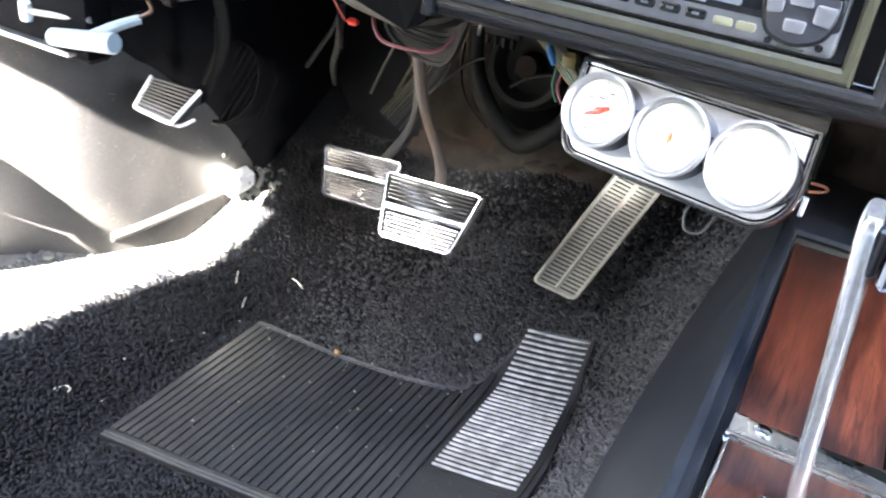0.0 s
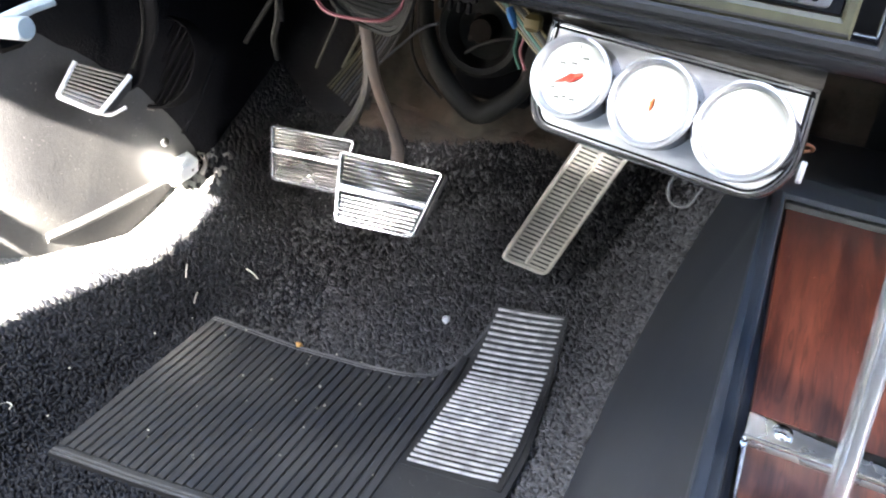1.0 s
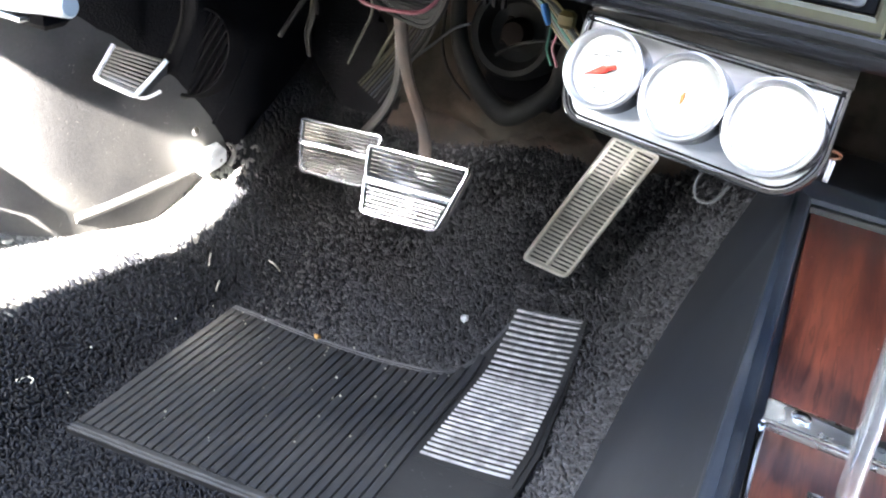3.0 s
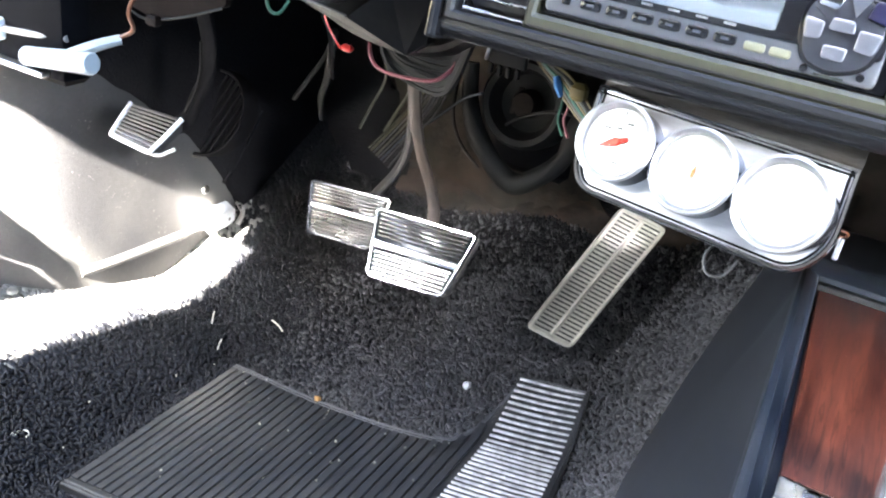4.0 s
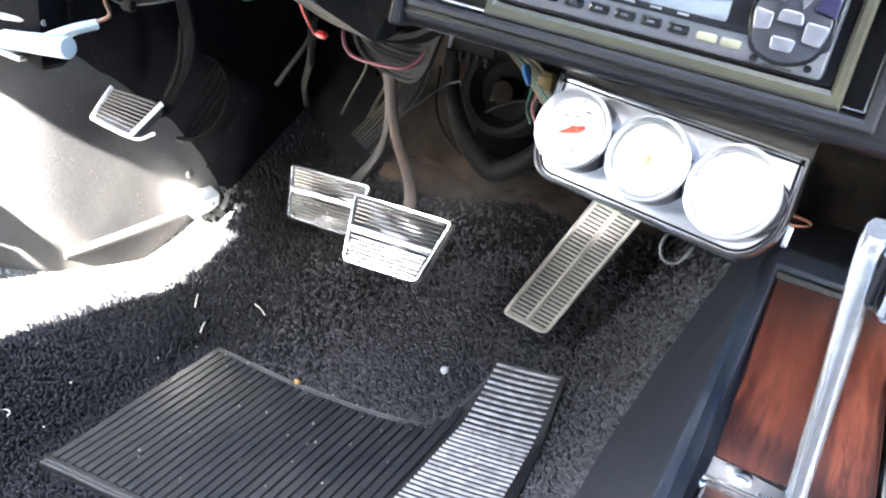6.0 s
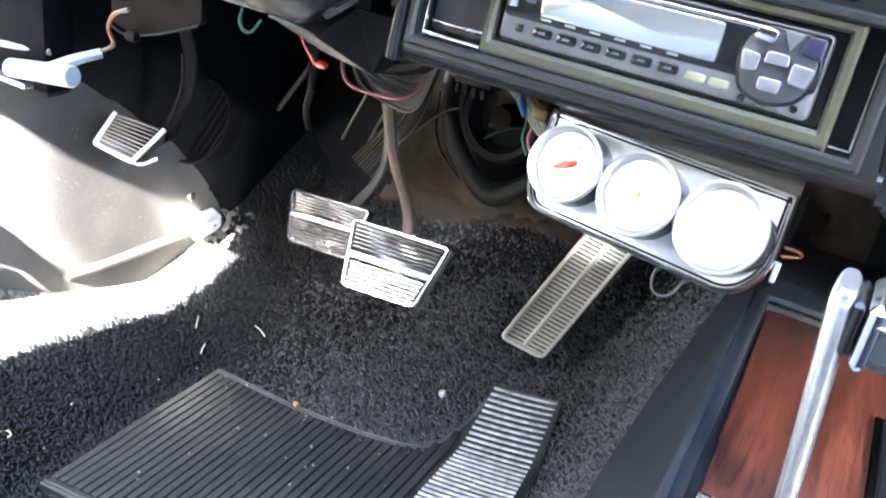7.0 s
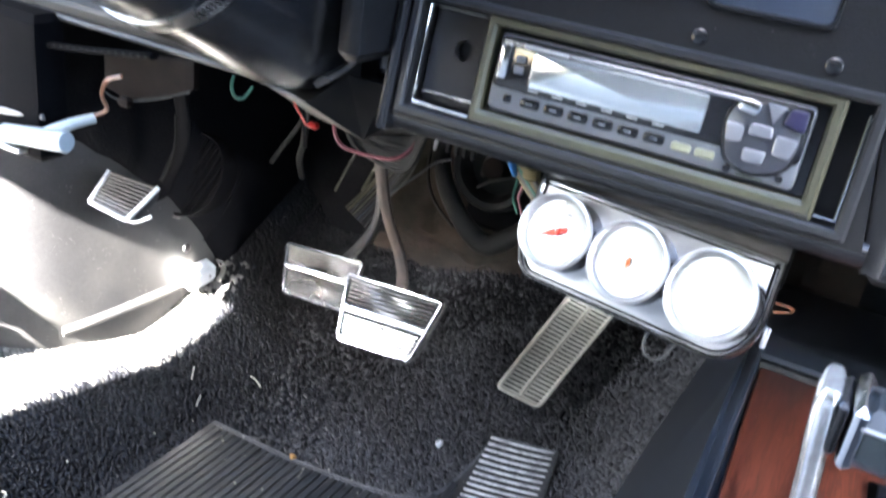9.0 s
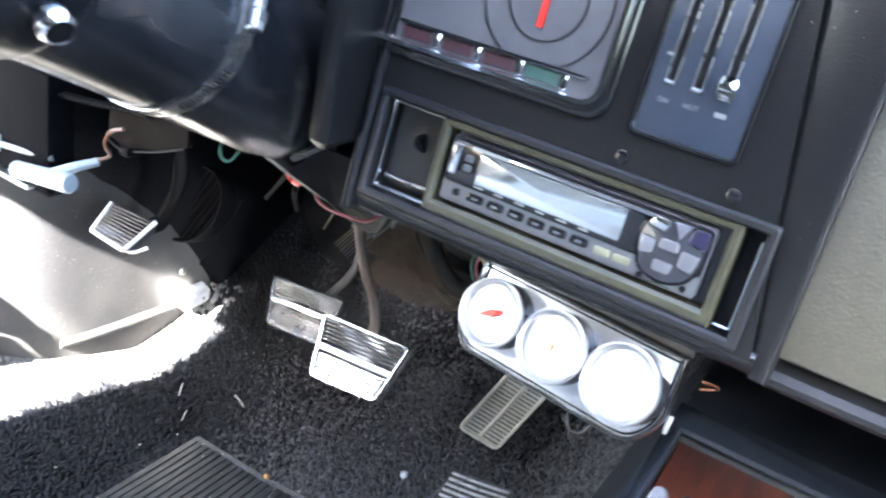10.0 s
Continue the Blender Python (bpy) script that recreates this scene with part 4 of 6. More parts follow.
def dashboard():
    root = thing("dashboard", (0.03, 0.68, 0.55), "black vinyl dashboard centre with radio opening, olive radio surround and chrome lines", "dashboard", kind="structure")
    # centre panel as strips round the radio and blank plate opening
    o = (-0.098, -0.026, 0.172, 0.28)
    hole = (-0.09, -0.018, 0.158, 0.044)
    for nm, q in (("lower_strip", (o[0], o[1], hole[1], o[0])), ("upper_panel", (o[0], hole[3], o[3], o[0])), ("left_strip", (o[0], hole[1], hole[3], hole[0])), ("right_strip", (hole[2], hole[1], hole[3], None))):
        # the right edge leans in towards the top
        x0, y0, y1, x1 = q
        ends = (x1, x1) if nm == "left_strip" else (0.1745 - 0.17 * (y0 + 0.03), 0.1745 - 0.17 * (y1 + 0.03))
        part(nm, prism(DASH, [Vector(p) for p in ((x0, y0), (ends[0], y0), (ends[1], y1), (x0, y1))], -0.03, 0.0, 0), VINYL, root)
    part("recess_back", prism(DASH, rect(hole[0], hole[1], hole[2], hole[3]), -0.05, -0.022), PLASTIC, root)
    # rounded lower lip of the padded edge
    part("lower_lip", tube([DASH @ Vector((x, -0.0265, -0.0075)) for x in (-0.1, 0.0, 0.1, 0.176)], 0.0078, 12, 3), GLOSS, root)
    part("lip_shelf", box((0.037, 0.69, 0.493), (0.27, 0.09, 0.012), bevel=0.004), PLASTIC, root)
    # side return and the pad beside the column
    part("right_return", prism(DASH, [Vector(p) for p in ((0.1755, -0.036), (0.186, -0.036), (0.186, 0.28), (0.1225, 0.28))], -0.06, -0.004, 0.003), VINYL, root)
    part("left_return", prism(DASH, rect(-0.106, -0.036, -0.098, 0.28, 0.002), -0.06, 0.004, 0.002), GLOSS, root)
    # outer bezel round the opening
    part("opening_bezel", ring(DASH, rect(-0.0965, -0.0235, 0.1645, 0.0505, 0.002), rect(-0.0905, -0.0175, 0.1585, 0.0445, 0.001), -0.012, 0.004, 0.0015), PLASTIC, root, "black stepped bezel")
    part("chrome_line", box((-0.0885, 0.0135, -0.006), (0.0009, 0.06, 0.004), DASH, 0.0003), CHROME, root, "thin chrome edge")
    part("chrome_line", box((0.1572, 0.0125, -0.004), (0.0018, 0.054, 0.004), DASH, 0.0006), CHROME, root, "thin chrome edge")
    part("chrome_line", box((-0.0695, -0.0152, -0.006), (0.039, 0.0022, 0.004), DASH, 0.0006), CHROME, root, "thin chrome edge")
    part("chrome_line", box((-0.0695, -0.0078, -0.012), (0.036, 0.0018, 0.003), DASH, 0.0006), WORN_CHROME, root)
    part("chrome_line", box((0.152, -0.0145, -0.006), (0.011, 0.0016, 0.004), DASH, 0.0005), CHROME, root, "thin chrome edge")
    part("chrome_line", box((-0.0695, 0.0425, -0.006), (0.038, 0.0009, 0.004), DASH, 0.0003), WORN_CHROME, root)
    # blank plate with a hole
    hole_c = circle(-0.0655, 0.0205, 0.0062, 24)
    plate = part("blank_plate", ring(DASH, [Vector((-0.068 + 0.0195 * max(-1, min(1, 1.5 * math.cos(2 * math.pi * i / 24))), 0.0165 + 0.0285 * max(-1, min(1, 1.5 * math.sin(2 * math.pi * i / 24))))) for i in range(24)], hole_c, -0.02, -0.013), PLASTIC, root, "black blanking plate with a round hole")
    # olive surround of the radio
    part("radio_surround", ring(DASH, rect(-0.0485, -0.0178, 0.146, 0.0452, 0.001), rect(-0.0425, -0.0085, 0.1395, 0.0395, 0.001), -0.02, 0.0015, 0.002), OLIVE_FRAME, root, "olive painted radio surround")
    part("surround_groove", box((0.05, -0.0155, 0.0016), (0.19, 0.0012, 0.001), DASH), PLASTIC, root)
    for sx, sz in ((0.068, 0.0575), (0.134, 0.0578)):
        part("screw", lathe(DASH @ Matrix.Translation((sx, sz, 0)), [(0.0045, 0), (0.0042, 0.0015), (0.0025, 0.0022), (0, 0.0022)], 14), GLOSS, root)
    # knee pad to the right
    bm = bmesh.new()
    rows = []
    for i in range(16):
        x = 0.186 + 0.99 * i / 15
        rows.append([bm.verts.new((x, y, z)) for y, z in ((0.72, 0.487), (0.675, 0.487), (0.662, 0.494), (0.66, 0.52), (0.672, 0.62), (0.685, 0.72), (0.7, 0.8))])
    for u, v in zip(rows, rows[1:]):
        for k in range(6):
            bm.faces.new((u[k], u[k + 1], v[k + 1], v[k]))
    part("glove_box_pad", bm, OLIVE, root, "olive brown grained vinyl glove box panel")
    part("wood_trim", box((0.33, 0.66, 0.515), (0.12, 0.008, 0.05), bevel=0.002), WOOD, root, "reddish wood trim strip")
    part("trim_shadow_shelf", box((0.68, 0.72, 0.478), (1.0, 0.12, 0.012), bevel=0.004), PLASTIC, root)
    # left of the column: recessed instrument panel, its lower bright edge
    part("instrument_panel", box((-0.37, 0.72, 0.645), (0.53, 0.03, 0.33), bevel=0.006), GLOSS, root)
    part("lower_edge_trim", tube([(-0.56, 0.672, 0.482), (-0.4, 0.672, 0.482), (-0.275, 0.672, 0.482), (-0.23, 0.672, 0.482)], 0.003, 8, 4), PLASTIC, root, "thin black lower trim")
    part("lower_panel", box((-0.42, 0.7, 0.488), (0.3, 0.05, 0.012), bevel=0.003), PLASTIC, root)
    part("side_pad", box((-0.1165, 0.642, 0.605), (0.017, 0.06, 0.16), bevel=0.006), VINYL, root)
    part("left_skirt", box((-0.525, 0.66, 0.425), (0.21, 0.03, 0.12), bevel=0.006), FELT, root)
    part("left_flange", box((-0.535, 0.642, 0.374), (0.2, 0.012, 0.004), bevel=0.001), SILLMET, root, "bare metal lower flange in sunlight")
    part("top_pad", box((0.25, 0.9, 0.82), (1.9, 0.52, 0.06), bevel=0.02), VINYL, root)


dashboard()


def clock():
    root = thing("clock", DASH @ Vector((-0.035, 0.125, 0)), "square chrome-rimmed dash clock with red needle and warning lights", "clock")
    out = rect(-0.118, 0.077, 0.047, 0.195, 0.016, 8)
    part("rim", ring(DASH, out, inset(out, 0.005), 0.0, 0.007, 0.002), CHROME, root, "chrome rounded rim")
    part("outer_lip", ring(DASH, rect(-0.123, 0.071, 0.052, 0.2, 0.018, 8), out, 0.0, 0.004, 0.001), GLOSS, root)
    part("face", prism(DASH, inset(out, 0.004), 0.0, 0.0012), CLOCKFACE, root)
    for r in (0.024, 0.04):
        part("dial_ring", ring(DASH, circle(-0.004, 0.13, r + 0.0012, 48), circle(-0.004, 0.13, r, 48), 0.001, 0.0022), PLASTIC, root)
    part("needle", prism(DASH, [Vector(p) for p in ((-0.006, 0.113), (-0.002, 0.113), (-0.0032, 0.16), (-0.0048, 0.16))], 0.002, 0.0035), RED, root, "red needle")
    part("shade_bar", box((-0.03, 0.0935, 0.003), (0.13, 0.002, 0.006), DASH, 0.0005), GLOSS, root)
    for k, m in enumerate((LENS_RED, LENS_RED, LENS_RED, LENS_GREEN)):
        x = -0.082 + 0.0295 * k
        part("warning_light", box((x, 0.0875, 0.0015), (0.022, 0.008, 0.003), DASH, 0.0006), m, root, "dark green warning lens" if k == 3 else "dark red warning lens")
        part("divider", box((x + 0.0148, 0.0875, 0.002), (0.0035, 0.009, 0.004), DASH, 0.0006), CHROME, root)


def heater_control():
    root = thing("heater_control", DASH @ Vector((0.098, 0.12, 0)), "slate heater control plate with three chrome-edged slots and a chrome knob", "heater control")
    out = rect(0.0688, 0.0752, 0.1275, 0.2, 0.005)
    part("plate", prism(DASH, out, 0.0, 0.0025, 0.0008), SLATE, root)
    part("plate_frame", ring(DASH, rect(0.0658, 0.0722, 0.1305, 0.203, 0.006), out, 0.0, 0.004, 0.001), GLOSS, root)
    for k in range(3):
        x = 0.0805 + 0.0155 * k
        part("slot", box((x, 0.149, 0.0022), (0.004, 0.085, 0.0022), DASH, 0.0004), GLOSS, root)
        part("slot_edge", ring(DASH, rect(x - 0.0032, 0.104, x + 0.0032, 0.194, 0.0005), rect(x - 0.0022, 0.106, x + 0.0022, 0.192, 0.0005), 0.002, 0.0036, 0.0004), WORN_CHROME, root)
    knob = part("knob", box((0.1125, 0.111, 0.008), (0.0095, 0.013, 0.012), DASH, 0.003), CHROME, root, "chrome lever knob")
    part("knob_ridge", box((0.1125, 0.111, 0.0145), (0.0085, 0.003, 0.002), DASH, 0.0008), CHROME, knob)
    lettering("HOT", DASH @ Matrix.Translation((0.0958, 0.0955, 0.0026)), 0.0042, PRINT, root)
    lettering("ON", DASH @ Matrix.Translation((0.0798, 0.095, 0.0026)), 0.0042, PRINT, root)
    for x in (0.114,):
        part("print_bar", box((x - 0.0015, 0.096, 0.0027), (0.0065, 0.0028, 0.0006), DASH), PRINT, root)
    part("print_bar", box((0.076, 0.12, 0.0027), (0.0045, 0.0016, 0.0006), DASH), PRINT, root)


def radio():
    root = thing("car_radio", DASH @ Vector((0.048, 0.015, -0.01)), "silver faced car radio with mirror display and round button cluster", "car radio")
    part("chassis", prism(DASH, rect(-0.0415, -0.0075, 0.1385, 0.0385, 0.001), -0.03, -0.008), GLOSS, root)
    fm = DASH @ Matrix.Translation((0, 0, -0.008))
    face = part("faceplate", prism(fm, rect(-0.039, -0.006, 0.1335, 0.037, 0.004), 0.0, 0.0075, 0.002), FACE, root)
    part("black_surround", prism(fm, rect(-0.0382, 0.0068, 0.1328, 0.0363, 0.004), 0.006, 0.0082, 0.0008), GLOSS, face)
    part("display", prism(fm, rect(-0.0165, 0.0105, 0.082, 0.0305, 0.002), 0.0075, 0.009, 0.0004), LCD, face, "mirror-like pale display")
    part("display_end", prism(fm, rect(0.0822, 0.0105, 0.092, 0.0305, 0.001), 0.0075, 0.0087), GLOSS, face)
    part("top_highlight_strip", prism(fm, rect(-0.036, 0.0315, 0.104, 0.0335, 0.0005), 0.008, 0.0092, 0.0004), CHROME, face)
    part("release_button", prism(fm, rect(-0.0365, 0.012, -0.03, 0.032, 0.002), 0.008, 0.0105, 0.001), CHROME, face)
    for v in (0.0165, 0.0225):
        part("side_button", prism(fm, rect(-0.0265, v, -0.021, v + 0.0042, 0.0012), 0.008, 0.0098, 0.0006), FACE, face)
    part("print_bar", box((-0.01, 0.0322, 0.0094), (0.026, 0.0018, 0.0006), fm), PRINT, face)
    part("small_button", prism(fm, rect(-0.029, -0.0005, -0.0245, 0.004, 0.001), 0.007, 0.0092, 0.0005), GLOSS, face)
    for k in range(6):
        x = -0.0185 + 0.0145 * k
        part("preset_button", prism(fm, rect(x, -0.0008, x + 0.0115, 0.0046, 0.002), 0.007, 0.0095, 0.0008), GLOSS, face, "dark oval preset button")
        part("button_print", box((x + 0.0058, 0.0019, 0.0096), (0.004, 0.0014, 0.0004), fm), FACE, face)
        part("print_bar", box((x + 0.006, 0.0093, 0.0085), (0.006, 0.0012, 0.0005), fm), PRINT, face)
    for k in range(2):
        x = 0.0695 + 0.0125 * k
        part("mode_button", prism(fm, rect(x, -0.0012, x + 0.0105, 0.0034, 0.0018), 0.007, 0.0092, 0.0008), BEIGE, face, "pale beige button")
    # round cluster at the right
    cl = rounded([(0.0901, 0.0215), (0.0958, -0.0001), (0.1119, -0.0049), (0.1280, 0.0010), (0.1332, 0.0172), (0.1280, 0.0345), (0.0958, 0.0345)], 0.007, 4)
    part("cluster_base", prism(fm, cl, 0.007, 0.0088, 0.0008), GLOSS, face)
    clf = inset(cl, 0.002)
    part("cluster_face", prism(fm, clf, 0.008, 0.0094, 0.0006), CLUSTER, face)
    part("cluster_button", prism(fm, rounded([(0.0953, 0.0107), (0.1033, 0.0118), (0.1033, 0.0204), (0.0935, 0.0215)], 0.002), 0.009, 0.0125, 0.001), SILVER, face)
    part("cluster_button", prism(fm, rounded([(0.1188, 0.0096), (0.1280, 0.0086), (0.1303, 0.0194), (0.1188, 0.0199)], 0.002), 0.009, 0.0125, 0.001), SILVER, face)
    part("cluster_button", prism(fm, rounded([(0.1050, 0.0167), (0.1177, 0.0167), (0.1165, 0.0231), (0.1056, 0.0231)], 0.002), 0.009, 0.0125, 0.001), SILVER, face)
    part("cluster_button", prism(fm, rounded([(0.1056, 0.0032), (0.1165, 0.0032), (0.1171, 0.0102), (0.1050, 0.0102)], 0.002), 0.009, 0.0125, 0.001), SILVER, face)
    part("source_button", prism(fm, rounded([(0.0964, 0.0275), (0.1073, 0.0258), (0.1085, 0.0329), (0.0981, 0.0339)], 0.0025), 0.009, 0.0115, 0.001), CHROME, face)
    part("chevron", prism(fm, [Vector(p) for p in ((0.1102, 0.0339), (0.1205, 0.0339), (0.1154, 0.0242))], 0.009, 0.0112, 0.0008), SILVER, face)
    part("power_button", prism(fm, rounded([(0.1200, 0.0253), (0.1309, 0.0231), (0.1309, 0.0339), (0.1223, 0.0339)], 0.002), 0.009, 0.0115, 0.001), PURPLE, face, "dark purple button")
    for x in (0.1, 0.126):
        part("stud", lathe(fm @ Matrix.Translation((x, -0.003 if x < 0.11 else -0.0015, 0.007)), [(0.002, 0), (0.002, 0.002), (0, 0.0025)], 12), GLOSS, face)
    part("print_bar", box((0.112, -0.0045, 0.0077), (0.014, 0.0012, 0.0005), fm), DARKPRINT, face)


clock()
heater_control()
radio()

# ---- gauge panel under the dash ----
GP = plane_frame((-0.008, 0.655, 0.46), (1, -0.02, -0.01), (0, 0.5, 1))


def gauge_panel():
    root = thing("instrument_pod", GP @ Vector((0.075, -0.01, 0)), "brushed aluminium three-gauge panel with chrome edge, hung under the dash", "instrument pod")
    pts = rounded([(0.0045, 0.0195), (0.0048, -0.028), (0.013, -0.0415), (0.136, -0.049), (0.151, -0.03), (0.1495, 0.0145)], [0.001, 0.01, 0.014, 0.022, 0.02, 0.001], 6)
    part("plate", prism(GP, pts, -0.0025, 0.0, 0.0005), ALU, root)
    part("edge", ring(GP, pts, inset(pts, 0.0028), -0.006, 0.0028, 0.001), CHROME, root, "polished raised edge")
    part("inner_line", ring(GP, inset(pts, 0.0036), inset(pts, 0.005), -0.001, 0.0008), GLOSS, root)
    part("top_bracket", prism(GP, [Vector(p) for p in ((0.0045, 0.0205), (0.1495, 0.0155), (0.149, 0.032), (0.006, 0.036))], -0.01, -0.007, 0.001), BRACKET, root, "dull brownish mounting flange")
    part("bulb_holder", box((0.1525, -0.027, -0.004), (0.003, 0.012, 0.003), GP, 0.001), ALU, root, "bare metal tab at the end")
    return root


def gauge(x, y, r, needle, name_label, material=None, long=0.62, wide=1.0, ink=None):
    ink = ink or GREYPRINT
    # each cup leans a little towards the driver
    m = GP @ Matrix.Translation((x, y, 0.0145)) @ Matrix.Rotation(radians(-9), 4, "Y") @ Matrix.Rotation(radians(2), 4, "X") @ Matrix.Translation((0, 0, -0.0145))
    root = thing("gauge", m @ Vector((0, 0, 0)), name_label, "gauge", "gauges in the panel")
    part("cup", lathe(m, [(r * 0.97, 0.0118), (r, 0.0125), (r * 1.02, 0.0145), (r, 0.0165), (r * 0.94, 0.017), (r * 0.87, 0.0152), (r * 0.85, 0.0115)], 48), BEZEL, root, "bright rolled bezel")
    part("cup_body", lathe(m, [(r * 1.0, -0.009), (r * 0.99, 0.0118)], 48), GLOSS, root, "black gauge cup")
    fm = m @ Matrix.Translation((0, 0, 0.0115))
    face = part("dial", prism(fm, circle(0, 0, r * 0.9), -0.001, 0.0), DIAL, root, "white dial")
    for k in range(0, 9, 4):
        a = radians(215 - 250 * k / 8)
        c = fm @ Matrix.Rotation(a, 4, "Z") @ Matrix.Translation((r * 0.74, 0, 0.0002))
        part("tick", box((0, 0, 0), (r * (0.11 if k % 2 == 0 else 0.07), 0.0004, 0.0003), c), ink, face)
    for k, (bx, by) in enumerate(((-0.35, 0.3), (-0.05, 0.34), (0.2, 0.5), (-0.45, -0.3), (-0.1, -0.47), (0.12, -0.5), (-0.28, -0.52))):
        part("print_bar", box((bx * r, by * r, 0.0002), (r * 0.16, r * 0.045, 0.0003), fm), ink, face)
    nm = fm @ Matrix.Rotation(radians(needle), 4, "Z")
    part("needle", prism(nm, [Vector((px * r, py * r * wide)) for px, py in ((-0.3 * wide, -0.05), (0.1, -0.09), (long, 0.0), (0.1, 0.09), (-0.3 * wide, 0.05))], 0.001, 0.0018, 0.0003), material or RED, face, "thin needle")
    part("needle_hub", lathe(fm, [(0.1 * r * wide, 0.001), (0.1 * r * wide, 0.0026), (0, 0.003)], 16), material or RED, face)
    gl = part("glass", lathe(m @ Matrix.Translation((0, 0, 0.0138)), [(r * 0.91, 0.0), (r * 0.6, 0.0006), (0, 0.0009)], 40), GLASS, root)
    gl.visible_shadow = False


gauge_panel()
gauge(0.0272, -0.0112, 0.0225, 205, "round gauge with white dial and red needle in a chrome bezel", NEEDLE, 0.52, 1.0, DARKPRINT)
gauge(0.0722, -0.0138, 0.0236, 265, "round white-faced gauge, orange needle, middle of the panel", ORANGE, 0.18, 0.4)
gauge(0.1198, -0.0162, 0.0252, 130, "round white-faced gauge with bright dial, end of the panel", WHITE, 0.5, 0.5)
# wire loop and orange terminal
tagged(part("wire_loop", tube([(0.084, 0.668, 0.408), (0.0795, 0.662, 0.398), (0.083, 0.657, 0.39), (0.092, 0.655, 0.3915), (0.098, 0.66, 0.402)], 0.0009, 6, 6), WIRE_GREY), "thin grey wire loop hanging below the gauge panel", "wire")
tagged(part("copper_terminal", tube([(0.138, 0.79, 0.391), (0.147, 0.797, 0.388), (0.1495, 0.8, 0.3845), (0.146, 0.8, 0.3825), (0.138, 0.79, 0.384)], 0.0012, 6, 5), COPPER), "bent copper wire end behind the gauge panel", "wire")


# ---- console ----
def top_z(y):
    return 0.365 + (0.72 - y) * 0.07


def console():
    root = thing("console", (0.25, 0.5, 0.2), "black plastic centre console with red-brown woodgrain inlays and chrome strip", "console")
    # moulded body by cross sections along y; it widens a little to the rear
    prof = [(0.034, 0.0), (0.05, 0.09), (0.066, 0.15), (0.085, 0.21), (0.105, 0.265), (0.119, 0.31), (0.1262, 0.338), (0.1295, 0.353), (0.132, 0.36), (0.136, 0.365)]
    w = 0.36
    full = prof + [(w - 0.002, 0.365), (w + 0.002, 0.34), (w + 0.05, 0.0)]
    bm = bmesh.new()
    rr = []
    # under the dash the sides run on forward, falling a little
    for y, top, dx in ((1.09, 0.285, -0.0062), (0.95, 0.318, -0.0034), (0.86, 0.338, -0.0016), (0.79, 0.35, -0.0002)):
        rr.append([bm.verts.new((x + dx, y, min(z * 0.994, top))) for x, z in full])
    for y, zt in ((0.775, 0.358), (0.765, 0.3625), (0.72, 0.364), (0.62, 0.3725), (0.52, 0.381), (0.4, 0.391), (0.2, 0.408), (-0.3, 0.43)):
        k = max(0.0, (y - 0.765) / 0.02)
        rr.append([bm.verts.new((x + (0.0 if x < 0.2 else -0.005 * k) + (0.032 * (0.778 - y) if 0.12 < x < 0.2 else 0.02 * (0.778 - y) if x < 0.2 else 0), y, z * (zt if z > 0.29 else max(zt, 0.3625)) / 0.365)) for x, z in full])
    n = len(full)
    for u, v in zip(rr, rr[1:]):
        for i in range(n - 1):
            bm.faces.new((u[i], u[i + 1], v[i + 1], v[i]))
    bm.faces.new(rr[0])
    bm.faces.new(rr[-1])
    part("body", bm, SKIRT, root, "smooth satin black moulded side")
    def slab(pts, dz, h, material, name, label="", r=0.002, parent=None):
        y0 = min(q[1] for q in pts)
        o = Vector((0, y0, top_z(y0) + dz))
        m = plane_frame(o, (1, 0, 0), Vector((0, 1, -0.07)))
        k = math.sqrt(1 + 0.07 ** 2)
        return part(name, prism(m, rounded([(x, (y - y0) * k) for x, y in pts], r, 4), -0.004, h, min(0.0025, h * 0.4)), material, parent or root, label)

    def quad(x0, y0, x1, y1):
        return [(x0, y0), (x1, y0), (x1, y1), (x0, y1)]
    # raised rims round the inlays: a broad rounded outer ridge and a thin inner bead
    slab([(0.1295, 0.786), (0.1435, 0.2), (0.1535, 0.2), (0.1405, 0.786)], 0.0, 0.0105, RIM, "rim", r=0.003)
    slab([(0.1402, 0.742), (0.1525, 0.2), (0.1545, 0.2), (0.1425, 0.742)], 0.0, 0.0055, PLASTIC, "rim_bead", r=0.0006)
    slab(quad(0.3, 0.2, 0.315, 0.783), 0.0, 0.0105, RIM, "rim", r=0.003)
    slab(quad(0.1315, 0.7445, 0.313, 0.787), 0.0, 0.0105, RIM, "rim", "rounded black front rim", r=0.008)
    slab(quad(0.1415, 0.7375, 0.302, 0.7455), 0.0, 0.007, PLASTIC, "rim_bead", r=0.001)
    slab([(0.1515, 0.5035), (0.3, 0.5035), (0.3, 0.7375), (0.1432, 0.7375)], 0.0, 0.0035, WOOD, "wood_inlay", "glossy red-brown woodgrain inlay", r=0.001)
    slab([(0.1575, 0.24), (0.3, 0.24), (0.3, 0.4825), (0.1522, 0.4825)], 0.0, 0.0035, WOOD_DULL, "wood_inlay", "dull brown woodgrain lid inlay", r=0.001)
    slab([(0.156, 0.24), (0.1575, 0.24), (0.1527, 0.4825), (0.151, 0.4825)], 0.0, 0.0055, CHROME, "chrome_edge", "thin chrome edge", r=0.0003)
    st = slab(quad(0.151, 0.4825, 0.3, 0.5035), 0.0, 0.0055, WORN_CHROME, "chrome_strip", "scuffed chrome cross strip", r=0.001)
    part("strip_edge", box((0.2255, 0.484, top_z(0.484) + 0.006), (0.149, 0.0022, 0.002), bevel=0.0006), CHROME, st)
